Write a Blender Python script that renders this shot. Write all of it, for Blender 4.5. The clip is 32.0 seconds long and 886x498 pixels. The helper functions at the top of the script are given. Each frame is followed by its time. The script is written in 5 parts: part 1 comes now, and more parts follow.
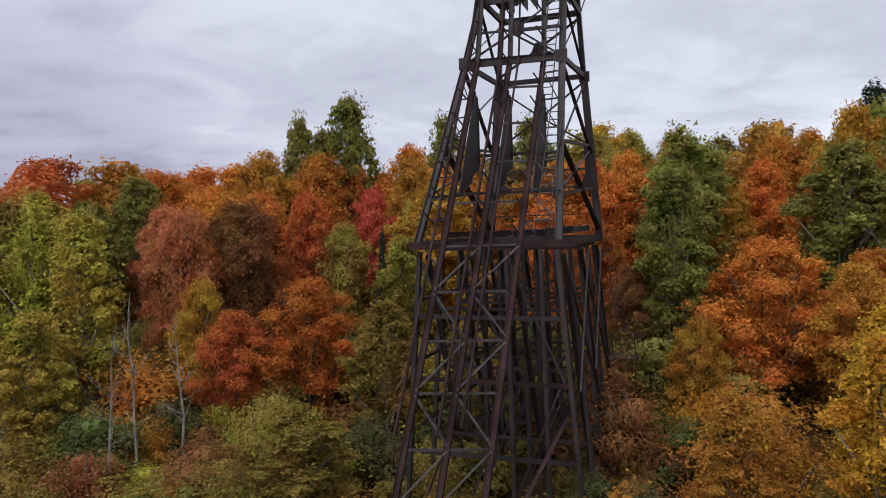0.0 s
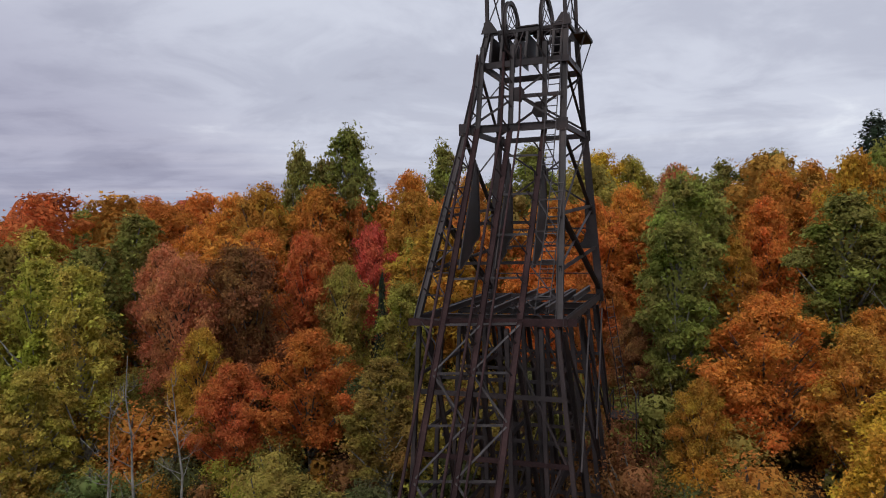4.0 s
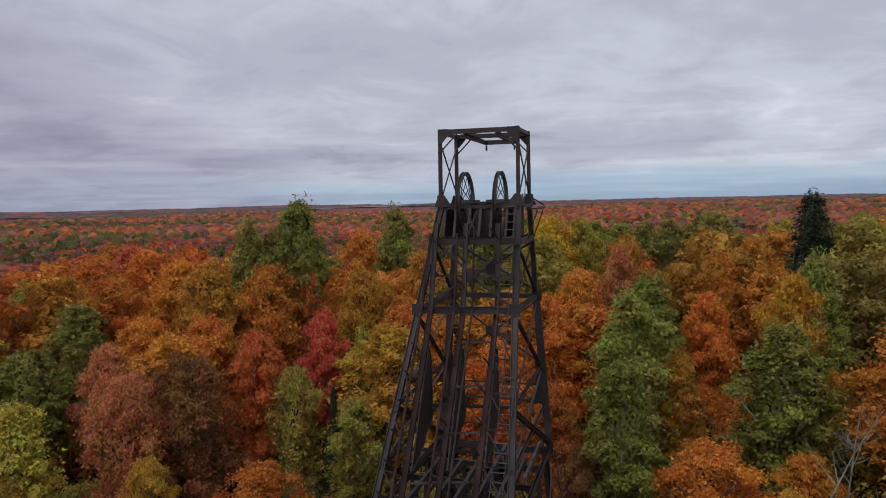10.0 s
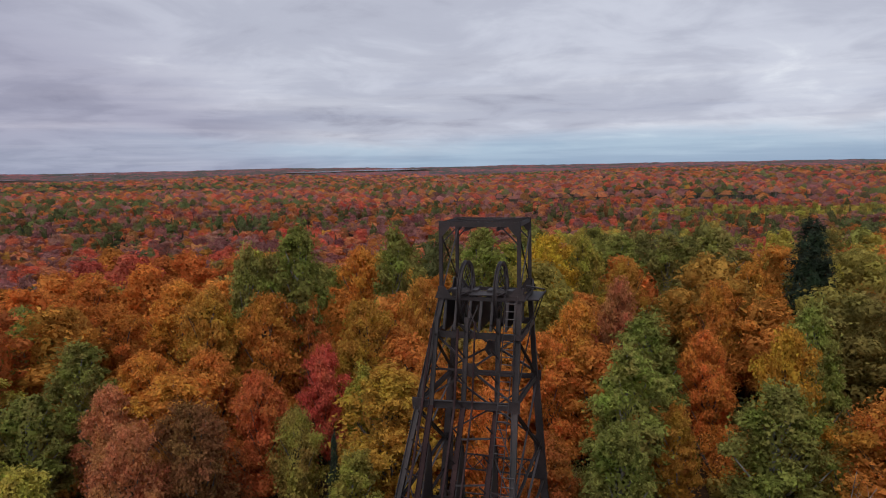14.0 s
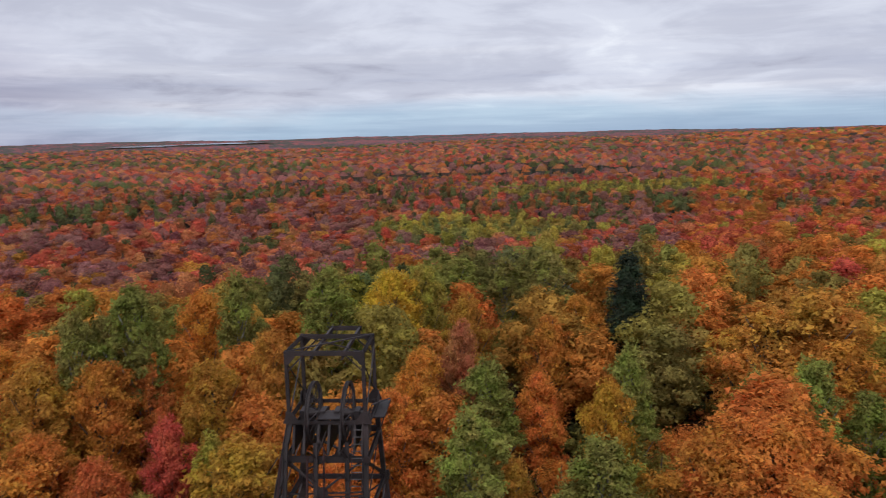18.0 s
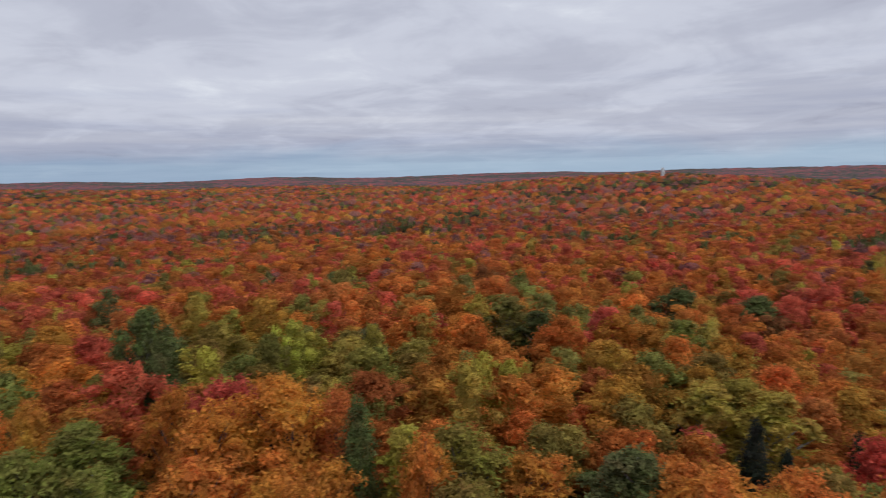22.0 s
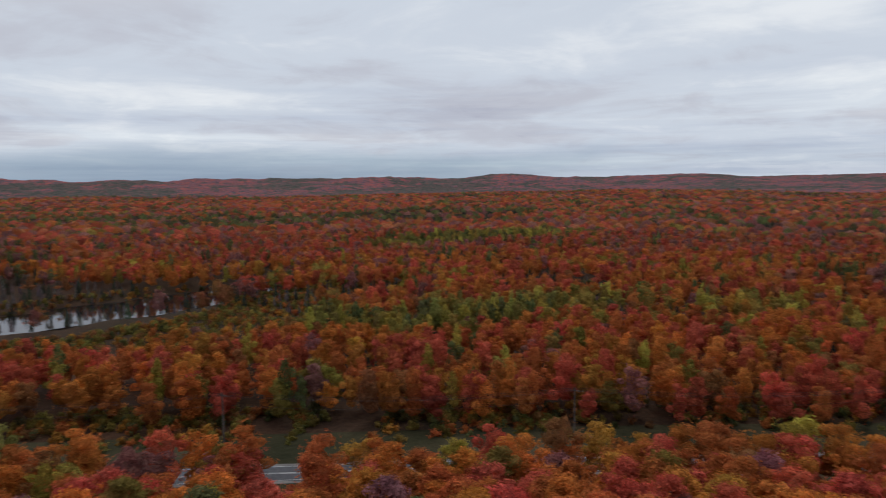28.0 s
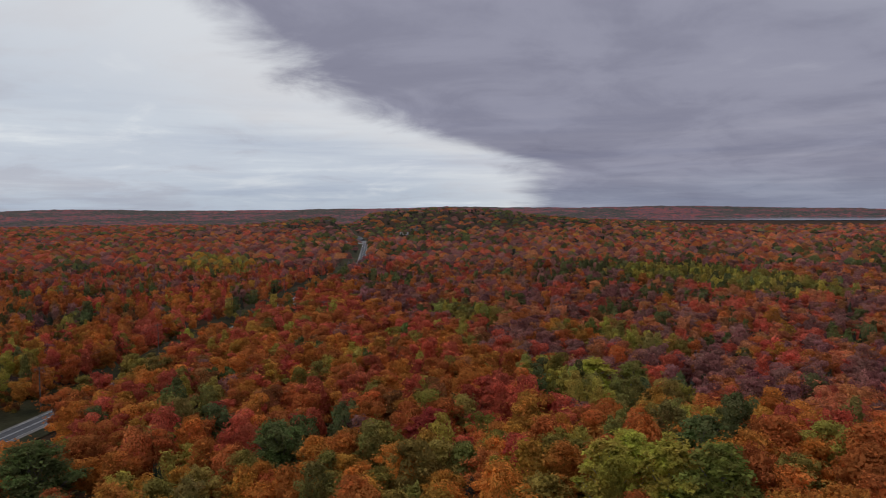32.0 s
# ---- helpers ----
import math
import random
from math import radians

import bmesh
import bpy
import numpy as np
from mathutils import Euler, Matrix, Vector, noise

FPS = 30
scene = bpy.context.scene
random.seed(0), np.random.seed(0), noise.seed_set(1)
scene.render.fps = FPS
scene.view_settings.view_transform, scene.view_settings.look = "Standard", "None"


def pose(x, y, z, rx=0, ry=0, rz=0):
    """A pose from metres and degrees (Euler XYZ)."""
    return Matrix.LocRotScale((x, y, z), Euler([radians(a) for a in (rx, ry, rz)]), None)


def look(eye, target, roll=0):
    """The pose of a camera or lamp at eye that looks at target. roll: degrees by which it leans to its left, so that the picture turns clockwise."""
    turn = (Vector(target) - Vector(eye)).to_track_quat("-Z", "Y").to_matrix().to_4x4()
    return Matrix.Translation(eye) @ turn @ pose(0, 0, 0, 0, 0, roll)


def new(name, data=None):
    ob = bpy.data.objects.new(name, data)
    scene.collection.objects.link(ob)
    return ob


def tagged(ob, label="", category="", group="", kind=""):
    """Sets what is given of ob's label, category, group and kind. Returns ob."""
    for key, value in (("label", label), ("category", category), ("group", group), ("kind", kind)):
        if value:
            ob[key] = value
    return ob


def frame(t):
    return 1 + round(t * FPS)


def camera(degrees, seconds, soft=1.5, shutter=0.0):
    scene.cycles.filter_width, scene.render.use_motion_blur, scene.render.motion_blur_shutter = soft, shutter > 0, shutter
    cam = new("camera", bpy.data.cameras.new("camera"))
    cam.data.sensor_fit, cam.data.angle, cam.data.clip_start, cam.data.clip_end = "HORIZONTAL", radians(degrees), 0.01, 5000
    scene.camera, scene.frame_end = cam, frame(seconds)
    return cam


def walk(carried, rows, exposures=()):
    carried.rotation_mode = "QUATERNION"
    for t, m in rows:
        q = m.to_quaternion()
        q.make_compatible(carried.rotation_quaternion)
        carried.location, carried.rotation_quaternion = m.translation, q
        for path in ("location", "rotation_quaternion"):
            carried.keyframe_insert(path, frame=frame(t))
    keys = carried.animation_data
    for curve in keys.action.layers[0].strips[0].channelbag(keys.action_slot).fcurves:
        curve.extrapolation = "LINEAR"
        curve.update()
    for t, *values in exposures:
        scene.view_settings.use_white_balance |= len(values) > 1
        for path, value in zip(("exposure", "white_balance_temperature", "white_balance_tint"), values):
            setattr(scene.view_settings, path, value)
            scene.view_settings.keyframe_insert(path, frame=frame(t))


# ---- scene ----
# camera: seconds, x, y, z, turn to the left from +y, pitch, roll
PATH = [
    (0, -0.00, -0.00, 20.00, 0.01, -1.85, -1.60),
    (0.5, 0.01, -0.01, 20.18, 0.02, -1.90, -1.60),
    (1, 0.02, 0.00, 20.31, 0.03, -1.76, -1.63),
    (1.5, 0.02, 0.04, 20.45, 0.01, -1.66, -1.61),
    (2, 0.02, 0.06, 20.76, 0.02, -1.61, -1.68),
    (2.5, 0.03, 0.09, 21.19, 0.00, -1.69, -1.60),
    (4.5, 0.10, 0.36, 23.45, 0.01, -1.96, -1.58),
    (5, 0.12, 0.44, 24.07, 0.02, -1.98, -1.56),
    (5.5, 0.13, 0.53, 24.78, 0.01, -1.98, -1.51),
    (6, 0.10, 0.61, 25.51, -0.01, -2.04, -1.50),
    (6.5, 0.07, 0.66, 26.25, -0.04, -2.07, -1.48),
    (7, 0.06, 0.70, 26.97, -0.11, -2.14, -1.36),
    (7.5, 0.08, 0.70, 27.74, -0.54, -2.24, -1.28),
    (8, 0.14, 0.70, 28.48, -1.96, -2.38, -1.26),
    (8.5, 0.18, 0.71, 29.19, -3.62, -3.45, -1.23),
    (9, 0.20, 0.71, 29.88, -4.00, -3.84, -1.31),
    (9.5, 0.21, 0.70, 30.61, -3.99, -3.87, -1.14),
    (10, 0.22, 0.70, 31.32, -4.01, -3.89, -1.15),
    (10.5, 0.22, 0.70, 32.10, -4.05, -3.95, -1.17),
    (11, 0.18, 0.73, 32.92, -4.15, -4.08, -1.24),
    (11.5, 0.13, 0.79, 33.76, -4.25, -4.68, -1.38),
    (12, 0.14, 0.88, 34.47, -4.27, -5.23, -1.31),
    (12.5, 0.18, 0.97, 35.11, -4.23, -5.67, -1.21),
    (13, 0.21, 1.06, 35.69, -4.21, -6.05, -1.21),
    (13.5, 0.23, 1.16, 36.18, -4.14, -6.35, -0.97),
    (15.5, 0.39, 1.30, 39.32, -3.91, -9.22, -0.94),
    (16, 0.44, 1.22, 40.16, -4.05, -9.51, -1.38),
    (16.5, 0.50, 1.16, 41.01, -5.37, -9.51, -1.46),
    (17, 0.55, 1.12, 41.87, -8.40, -9.63, -1.38),
    (17.5, 0.59, 1.07, 42.74, -11.90, -9.72, -1.33),
    (18, 0.58, 1.01, 43.58, -16.78, -9.56, -1.31),
    (18.5, 0.53, 0.96, 44.37, -22.88, -8.54, -1.33),
    (19, 0.52, 0.89, 45.14, -30.54, -7.55, -1.37),
    (19.5, 0.58, 0.87, 45.92, -39.68, -7.77, -1.21),
    (20, 0.68, 0.92, 46.68, -49.71, -7.60, -1.31),
    (20.5, 0.80, 1.04, 47.35, -59.70, -6.69, -1.41),
    (21, 0.89, 1.10, 47.90, -69.78, -6.31, -1.38),
    (21.5, 0.97, 1.16, 48.44, -80.18, -6.37, -1.39),
    (22, 1.06, 1.22, 48.95, -90.96, -6.30, -1.21),
    (22.5, 1.14, 1.26, 49.41, -101.65, -6.33, -1.30),
    (23, 1.20, 1.29, 49.81, -112.46, -6.43, -1.27),
    (23.5, 1.25, 1.29, 50.15, -122.84, -6.57, -1.04),
    (24, 1.28, 1.27, 50.46, -132.62, -6.56, -0.99),
    (24.5, 1.29, 1.24, 50.73, -142.37, -6.51, -0.87),
    (25, 1.29, 1.21, 50.95, -152.18, -6.40, -0.79),
    (25.5, 1.26, 1.19, 51.10, -161.95, -6.26, -0.85),
    (27.5, 0.86, 1.09, 50.89, -201.86, -5.66, -0.32),
    (28, 0.79, 1.07, 50.82, -211.94, -5.81, -0.54),
    (28.5, 0.72, 1.06, 50.74, -222.21, -6.04, -0.56),
    (29, 0.66, 1.05, 50.64, -232.48, -5.94, -0.59),
    (29.5, 0.60, 1.05, 50.52, -242.74, -5.53, -0.62),
    (30, 0.54, 1.06, 50.37, -253.66, -4.07, -0.61),
    (30.5, 0.47, 1.07, 50.22, -264.71, -3.09, -0.69),
    (31, 0.41, 1.10, 50.10, -277.34, -3.00, -0.73),
    (31.5, 0.34, 1.15, 50.04, -291.33, -3.35, -0.59),
    (32, 0.28, 1.20, 50.01, -294.07, -3.31, -0.51),
]
cam = camera(65.24, 32.0, soft=1.0, shutter=0.28)


def aim(x, y, z, yaw, pitch, roll):
    a, b = radians(yaw), radians(pitch)
    ahead = Vector((-math.sin(a) * math.cos(b), math.cos(a) * math.cos(b), math.sin(b)))
    eye = Vector((x, y, z))
    return look(eye, eye + ahead * 10, roll)


EXPOSURES = [(0, 0.42), (5, 0.15), (10, 0.05), (13, 0.03), (16, 0.42), (20, 0.2), (23, 0.08), (25, 0.0), (28, -0.2), (29, -0.22), (30, -0.44), (31, -0.5), (32, -0.35)]
walk(cam, [(row[0], aim(*row[1:])) for row in PATH], EXPOSURES)

# ---- world and sun ----
SUN_AZ, SUN_EL = radians(205), radians(42)


def build_world():
    w = bpy.data.worlds.new("overcast_sky")
    scene.world = w
    w.use_nodes = True
    nt = w.node_tree
    nt.nodes.clear()
    N, L = nt.nodes.new, nt.links.new

    def math_node(op, a, b=0.0, clamp=False):
        n = N("ShaderNodeMath")
        n.operation, n.use_clamp = op, clamp
        for i, v in enumerate((a, b)):
            if isinstance(v, (int, float)):
                n.inputs[i].default_value = v
            else:
                L(v, n.inputs[i])
        return n.outputs[0]

    def ramp(fac, stops):
        n = N("ShaderNodeValToRGB")
        n.color_ramp.interpolation = "EASE"
        e = n.color_ramp.elements
        while len(e) < len(stops):
            e.new(0.5)
        for el, (p, c) in zip(e, stops):
            el.position, el.color = p, (*c, 1)
        L(fac, n.inputs[0])
        return n.outputs[0]

    def mix(fac, a, b):
        n = N("ShaderNodeMix")
        n.data_type = "RGBA"
        for i, v in ((0, fac), (6, a), (7, b)):
            if isinstance(v, (int, float)):
                n.inputs[i].default_value = v
            elif isinstance(v, tuple):
                n.inputs[i].default_value = (*v, 1)
            else:
                L(v, n.inputs[i])
        return n.outputs[2]

    co = N("ShaderNodeTexCoord")
    sep = N("ShaderNodeSeparateXYZ")
    L(co.outputs["Generated"], sep.inputs[0])
    x, y, z = sep.outputs
    up = math_node("MAXIMUM", z, 0.0)
    den = math_node("ADD", up, 0.07)
    px, py = math_node("DIVIDE", x, den), math_node("DIVIDE", y, den)
    flat = N("ShaderNodeCombineXYZ")
    wide = math_node("ADD", up, 0.14)
    L(math_node("DIVIDE", x, wide), flat.inputs[0])
    L(math_node("DIVIDE", y, wide), flat.inputs[1])

    def cloud(scale, detail, rough, dist=0.0, shift=0.0):
        mp = N("ShaderNodeMapping")
        mp.inputs["Location"].default_value = (shift, shift * 0.7, 0)
        L(flat.outputs[0], mp.inputs[0])
        n = N("ShaderNodeTexNoise")
        n.inputs["Scale"].default_value = scale
        n.inputs["Detail"].default_value = detail
        n.inputs["Roughness"].default_value = rough
        n.inputs["Distortion"].default_value = dist
        L(mp.outputs[0], n.inputs["Vector"])
        return n.outputs["Fac"]

    big, small = cloud(0.45, 6, 0.52, 0.6, 3.1), cloud(1.6, 8, 0.6, 0.5, 7.7)
    dens = math_node("ADD", math_node("MULTIPLY", big, 0.6), math_node("MULTIPLY", small, 0.4))
    deck = ramp(dens, ((0.30, (0.59, 0.62, 0.675)), (0.44, (0.452, 0.475, 0.552)), (0.56, (0.366, 0.385, 0.462)), (0.70, (0.26, 0.27, 0.34))))
    # the grey deck ends along a ragged edge to the south-west; beyond it thin bright haze
    haze = ramp(dens, ((0.34, (0.74, 0.775, 0.82)), (0.48, (0.57, 0.625, 0.71)), (0.60, (0.50, 0.525, 0.60)), (0.7, (0.42, 0.43, 0.51))))
    east = math_node("MAXIMUM", math_node("ADD", px, 2.7), 0.0)
    edge = math_node("ADD", math_node("MULTIPLY", px, 0.527), math_node("MULTIPLY", py, 0.85))
    edge = math_node("ADD", edge, math_node("MULTIPLY", math_node("MULTIPLY", east, east), 0.07))
    west = math_node("MINIMUM", math_node("MAXIMUM", math_node("SUBTRACT", -4.2, px), 0.0), 1.9)
    edge = math_node("SUBTRACT", edge, math_node("MULTIPLY", math_node("MULTIPLY", west, west), 0.3))
    edge = math_node("ADD", math_node("ADD", edge, 1.24), math_node("MULTIPLY", math_node("SUBTRACT", small, 0.5), 1.0))
    soft = math_node("ADD", math_node("ADD", math_node("MULTIPLY", east, 0.35), 1.0), math_node("MULTIPLY", west, 0.45))
    cover = ramp(math_node("ADD", math_node("DIVIDE", edge, soft), 0.5, True), ((0.3, (0, 0, 0)), (0.75, (1, 1, 1))))
    glow = ramp(math_node("ADD", math_node("MULTIPLY", edge, 0.22), 1.0, True), ((0.62, (0, 0, 0)), (1.0, (0.65, 0.65, 0.65))))
    haze = mix(glow, haze, (0.78, 0.79, 0.81))
    heavy = ramp(math_node("ADD", math_node("MULTIPLY", px, -0.22), 0.25, True), ((0.35, (1, 1, 1)), (0.75, (0.68, 0.655, 0.72))))
    tone = N("ShaderNodeMix")
    tone.data_type, tone.blend_type = "RGBA", "MULTIPLY"
    tone.inputs[0].default_value = 1.0
    L(deck, tone.inputs[6])
    L(heavy, tone.inputs[7])
    sky = mix(cover, haze, tone.outputs[2])
    # clear blue air low over the horizon
    low = ramp(math_node("ADD", math_node("MULTIPLY", up, 6.0), math_node("MULTIPLY", math_node("SUBTRACT", big, 0.5), 0.5)),
               ((0.05, (0.8, 0.8, 0.8)), (0.34, (0, 0, 0))))
    low = mix(ramp(math_node("ADD", math_node("MULTIPLY", px, -0.1), math_node("MULTIPLY", py, 0.03), True), ((0.3, (1, 1, 1)), (0.75, (0.25, 0.25, 0.25)))), (0, 0, 0), low)
    nish = N("ShaderNodeTexSky")
    nish.sky_type = "NISHITA"
    nish.sun_disc = False
    nish.sun_elevation, nish.sun_rotation = SUN_EL, SUN_AZ
    air = N("ShaderNodeMix")
    air.data_type, air.blend_type = "RGBA", "MULTIPLY"
    air.inputs[0].default_value = 1.0
    L(nish.outputs[0], air.inputs[6])
    air.inputs[7].default_value = (0.045, 0.055, 0.07, 1)
    blue = mix(0.86, air.outputs[2], (0.21, 0.31, 0.44))
    sky = mix(low, sky, blue)
    # long thin bands of cloud seen edge-on over the horizon
    lay = N("ShaderNodeCombineXYZ")
    for i, (v, k) in enumerate(((x, 1.5), (y, 1.5), (z, 34.0))):
        L(math_node("MULTIPLY", v, k), lay.inputs[i])
    band = N("ShaderNodeTexNoise")
    band.inputs["Scale"].default_value, band.inputs["Detail"].default_value, band.inputs["Roughness"].default_value = 1.0, 5, 0.55
    L(lay.outputs[0], band.inputs["Vector"])
    bands = ramp(band.outputs["Fac"], ((0.32, (0.80, 0.82, 0.88)), (0.5, (1, 1, 1)), (0.66, (1.22, 1.2, 1.14))))
    fade = ramp(math_node("MULTIPLY", up, 4.0, True), ((0.12, (0.9, 0.9, 0.9)), (0.75, (0, 0, 0))))
    streak = N("ShaderNodeMix")
    streak.data_type, streak.blend_type = "RGBA", "MULTIPLY"
    L(fade, streak.inputs[0])
    L(sky, streak.inputs[6])
    L(bands, streak.inputs[7])
    sky = streak.outputs[2]
    bg = N("ShaderNodeBackground")
    bg.inputs[1].default_value = 1.2
    L(sky, bg.inputs[0])
    out = N("ShaderNodeOutputWorld")
    L(bg.outputs[0], out.inputs[0])


build_world()
sun = new("sun", bpy.data.lights.new("sun", "SUN"))
sun.data.energy, sun.data.angle, sun.data.color = 1.0, radians(40), (1.0, 0.96, 0.9)
sun.matrix_world = look((math.sin(SUN_AZ) * 50, math.cos(SUN_AZ) * 50, 80), (0, 0, 0))

# ---- materials ----


def material(name, rough=0.8, metal=0.0):
    m = bpy.data.materials.new(name)
    m.use_nodes = True
    nt = m.node_tree
    b = nt.nodes["Principled BSDF"]
    b.inputs["Roughness"].default_value, b.inputs["Metallic"].default_value = rough, metal
    b.inputs["Specular IOR Level"].default_value = 0.5 if rough < 0.75 else 0.12
    return m, nt, b


def noise_node(nt, scale, detail=4, rough=0.55, coord="Object"):
    co = nt.nodes.new("ShaderNodeTexCoord")
    n = nt.nodes.new("ShaderNodeTexNoise")
    n.inputs["Scale"].default_value, n.inputs["Detail"].default_value, n.inputs["Roughness"].default_value = scale, detail, rough
    nt.links.new(co.outputs[coord], n.inputs["Vector"])
    return n.outputs["Fac"]


def ramp_node(nt, fac, stops):
    n = nt.nodes.new("ShaderNodeValToRGB")
    e = n.color_ramp.elements
    while len(e) < len(stops):
        e.new(0.5)
    for el, (p, c) in zip(e, stops):
        el.position, el.color = p, (*c, 1)
    nt.links.new(fac, n.inputs[0])
    return n.outputs[0]


def mix_node(nt, fac, a, b, blend="MIX"):
    n = nt.nodes.new("ShaderNodeMix")
    n.data_type, n.blend_type = "RGBA", blend
    for i, v in ((0, fac), (6, a), (7, b)):
        if isinstance(v, (int, float)):
            n.inputs[i].default_value = v
        elif isinstance(v, tuple):
            n.inputs[i].default_value = (*v, 1)
        else:
            nt.links.new(v, n.inputs[i])
    return n.outputs[2]


def bump_node(nt, bsdf, height, strength=0.3, distance=0.02):
    n = nt.nodes.new("ShaderNodeBump")
    n.inputs["Strength"].default_value, n.inputs["Distance"].default_value = strength, distance
    nt.links.new(height, n.inputs["Height"])
    nt.links.new(n.outputs[0], bsdf.inputs["Normal"])


def two_scale(name, dark, mid, light, scale1, scale2, rough=0.8, metal=0.0, bump=0.3, dist=0.02, coord="Object"):
    m, nt, b = material(name, rough, metal)
    n1, n2 = noise_node(nt, scale1, 3, 0.5, coord), noise_node(nt, scale2, 6, 0.6, coord)
    c1 = ramp_node(nt, n1, ((0.3, dark), (0.5, mid), (0.72, light)))
    c2 = ramp_node(nt, n2, ((0.3, (0.72, 0.72, 0.72)), (0.7, (1.2, 1.2, 1.2))))
    nt.links.new(mix_node(nt, 1.0, c1, c2, "MULTIPLY"), b.inputs["Base Color"])
    bump_node(nt, b, n2, bump, dist)
    return m


def leaf_material(name, per_object):
    """Leaves: the colour of the tree, varied leaf by leaf and in larger sprays."""
    m, nt, b = material(name, 0.62)
    nt.nodes.remove(b)
    if per_object:
        src = nt.nodes.new("ShaderNodeObjectInfo").outputs["Color"]
        spray = noise_node(nt, 0.55, 3, 0.6)
    else:
        a = nt.nodes.new("ShaderNodeAttribute")
        a.attribute_name = "tint"
        src = a.outputs["Color"]
        spray = noise_node(nt, 0.16, 3, 0.6)
        fine = noise_node(nt, 1.1, 4, 0.7)
        src = mix_node(nt, 1.0, src, ramp_node(nt, fine, ((0.32, (0.62, 0.62, 0.62)), (0.68, (1.38, 1.38, 1.38)))), "MULTIPLY")
    isl = nt.nodes.new("ShaderNodeNewGeometry").outputs["Random Per Island"]
    shade = ramp_node(nt, isl, ((0.0, (0.62, 0.61, 0.62)), (0.5, (1.0, 1.0, 1.0)), (1.0, (1.36, 1.4, 1.32))))
    c = mix_node(nt, 1.0, src, shade, "MULTIPLY")
    green = mix_node(nt, 1.0, c, (0.82, 1.1, 0.85), "MULTIPLY")
    c = mix_node(nt, ramp_node(nt, spray, ((0.48, (0, 0, 0)), (0.66, (0.35, 0.35, 0.35)))), c, green)
    # some sprays turn yellow or redder
    hue = noise_node(nt, 0.42 if per_object else 0.11, 3, 0.6)
    c = mix_node(nt, ramp_node(nt, hue, ((0.5, (0, 0, 0)), (0.6, (0.6, 0.6, 0.6) if per_object else (0.3, 0.3, 0.3)))), c, mix_node(nt, 1.0, c, (1.0, 1.3, 0.95) if per_object else (1.0, 1.16, 1.0), "MULTIPLY"))
    c = mix_node(nt, ramp_node(nt, hue, ((0.38, (0.6, 0.6, 0.6) if per_object else (0.5, 0.5, 0.5)), (0.46, (0, 0, 0)))), c, mix_node(nt, 1.0, c, (1.12, 0.8, 0.95), "MULTIPLY"))
    dif, tra, add = nt.nodes.new("ShaderNodeBsdfDiffuse"), nt.nodes.new("ShaderNodeBsdfTranslucent"), nt.nodes.new("ShaderNodeMixShader")
    add.inputs[0].default_value = 0.4
    nt.links.new(c, dif.inputs["Color"])
    if not per_object:
        bump_node(nt, dif, fine, 0.9, 0.8)
    nt.links.new(c, tra.inputs["Color"])
    nt.links.new(dif.outputs[0], add.inputs[1])
    nt.links.new(tra.outputs[0], add.inputs[2])
    # each face is a twig of small leaves with gaps between them
    gaps = ramp_node(nt, noise_node(nt, 6.5 if per_object else 3.2, 2, 0.6), ((0.475, (0, 0, 0)), (0.49, (1, 1, 1))))
    clear, cut = nt.nodes.new("ShaderNodeBsdfTransparent"), nt.nodes.new("ShaderNodeMixShader")
    nt.links.new(gaps, cut.inputs[0])
    nt.links.new(clear.outputs[0], cut.inputs[1])
    nt.links.new(add.outputs[0], cut.inputs[2])
    nt.links.new(cut.outputs[0], nt.nodes["Material Output"].inputs["Surface"])
    return m


LEAF = leaf_material("autumn_leaves", True)
LEAF_WOODS = leaf_material("woodland_leaves", False)
BARK = two_scale("grey_bark", (0.06, 0.05, 0.042), (0.12, 0.105, 0.09), (0.2, 0.18, 0.155), 1.2, 14, 0.9)
PALE_BARK = two_scale("pale_bark", (0.10, 0.094, 0.085), (0.25, 0.235, 0.21), (0.42, 0.4, 0.36), 0.9, 9, 0.85)
STEEL = two_scale("weathered_dark_steel", (0.017, 0.0125, 0.013), (0.03, 0.021, 0.022), (0.055, 0.036, 0.036), 0.7, 11, 0.62, 0.0, 0.25, 0.01)
RUST = two_scale("rusty_red_steel", (0.028, 0.0155, 0.016), (0.044, 0.024, 0.0245), (0.068, 0.037, 0.036), 0.9, 12, 0.76, 0.0, 0.3, 0.01)
PALE_STEEL = two_scale("worn_lit_grey_steel", (0.035, 0.03, 0.031), (0.06, 0.051, 0.052), (0.1, 0.086, 0.085), 1.5, 14, 0.6, 0.0, 0.2, 0.01)
ASPHALT = two_scale("worn_asphalt", (0.075, 0.077, 0.085), (0.105, 0.107, 0.115), (0.14, 0.14, 0.145), 0.05, 1.5, 0.85)
PAINT = two_scale("white_road_paint", (0.5, 0.5, 0.48), (0.68, 0.68, 0.66), (0.8, 0.8, 0.78), 0.5, 6, 0.6)
GRAVEL = two_scale("pale_gravel", (0.16, 0.15, 0.14), (0.24, 0.225, 0.21), (0.33, 0.31, 0.29), 0.2, 5, 0.9)
CONCRETE = two_scale("pale_concrete", (0.3, 0.28, 0.265), (0.38, 0.35, 0.33), (0.46, 0.42, 0.4), 0.15, 3, 0.85)
GRASS = two_scale("dry_grass", (0.026, 0.028, 0.012), (0.052, 0.047, 0.023), (0.085, 0.068, 0.038), 0.06, 0.9, 0.95, 0, 0.8, 0.3)
WOOD = two_scale("grey_pole_wood", (0.09, 0.075, 0.065), (0.15, 0.13, 0.11), (0.22, 0.19, 0.17), 0.6, 9, 0.85)
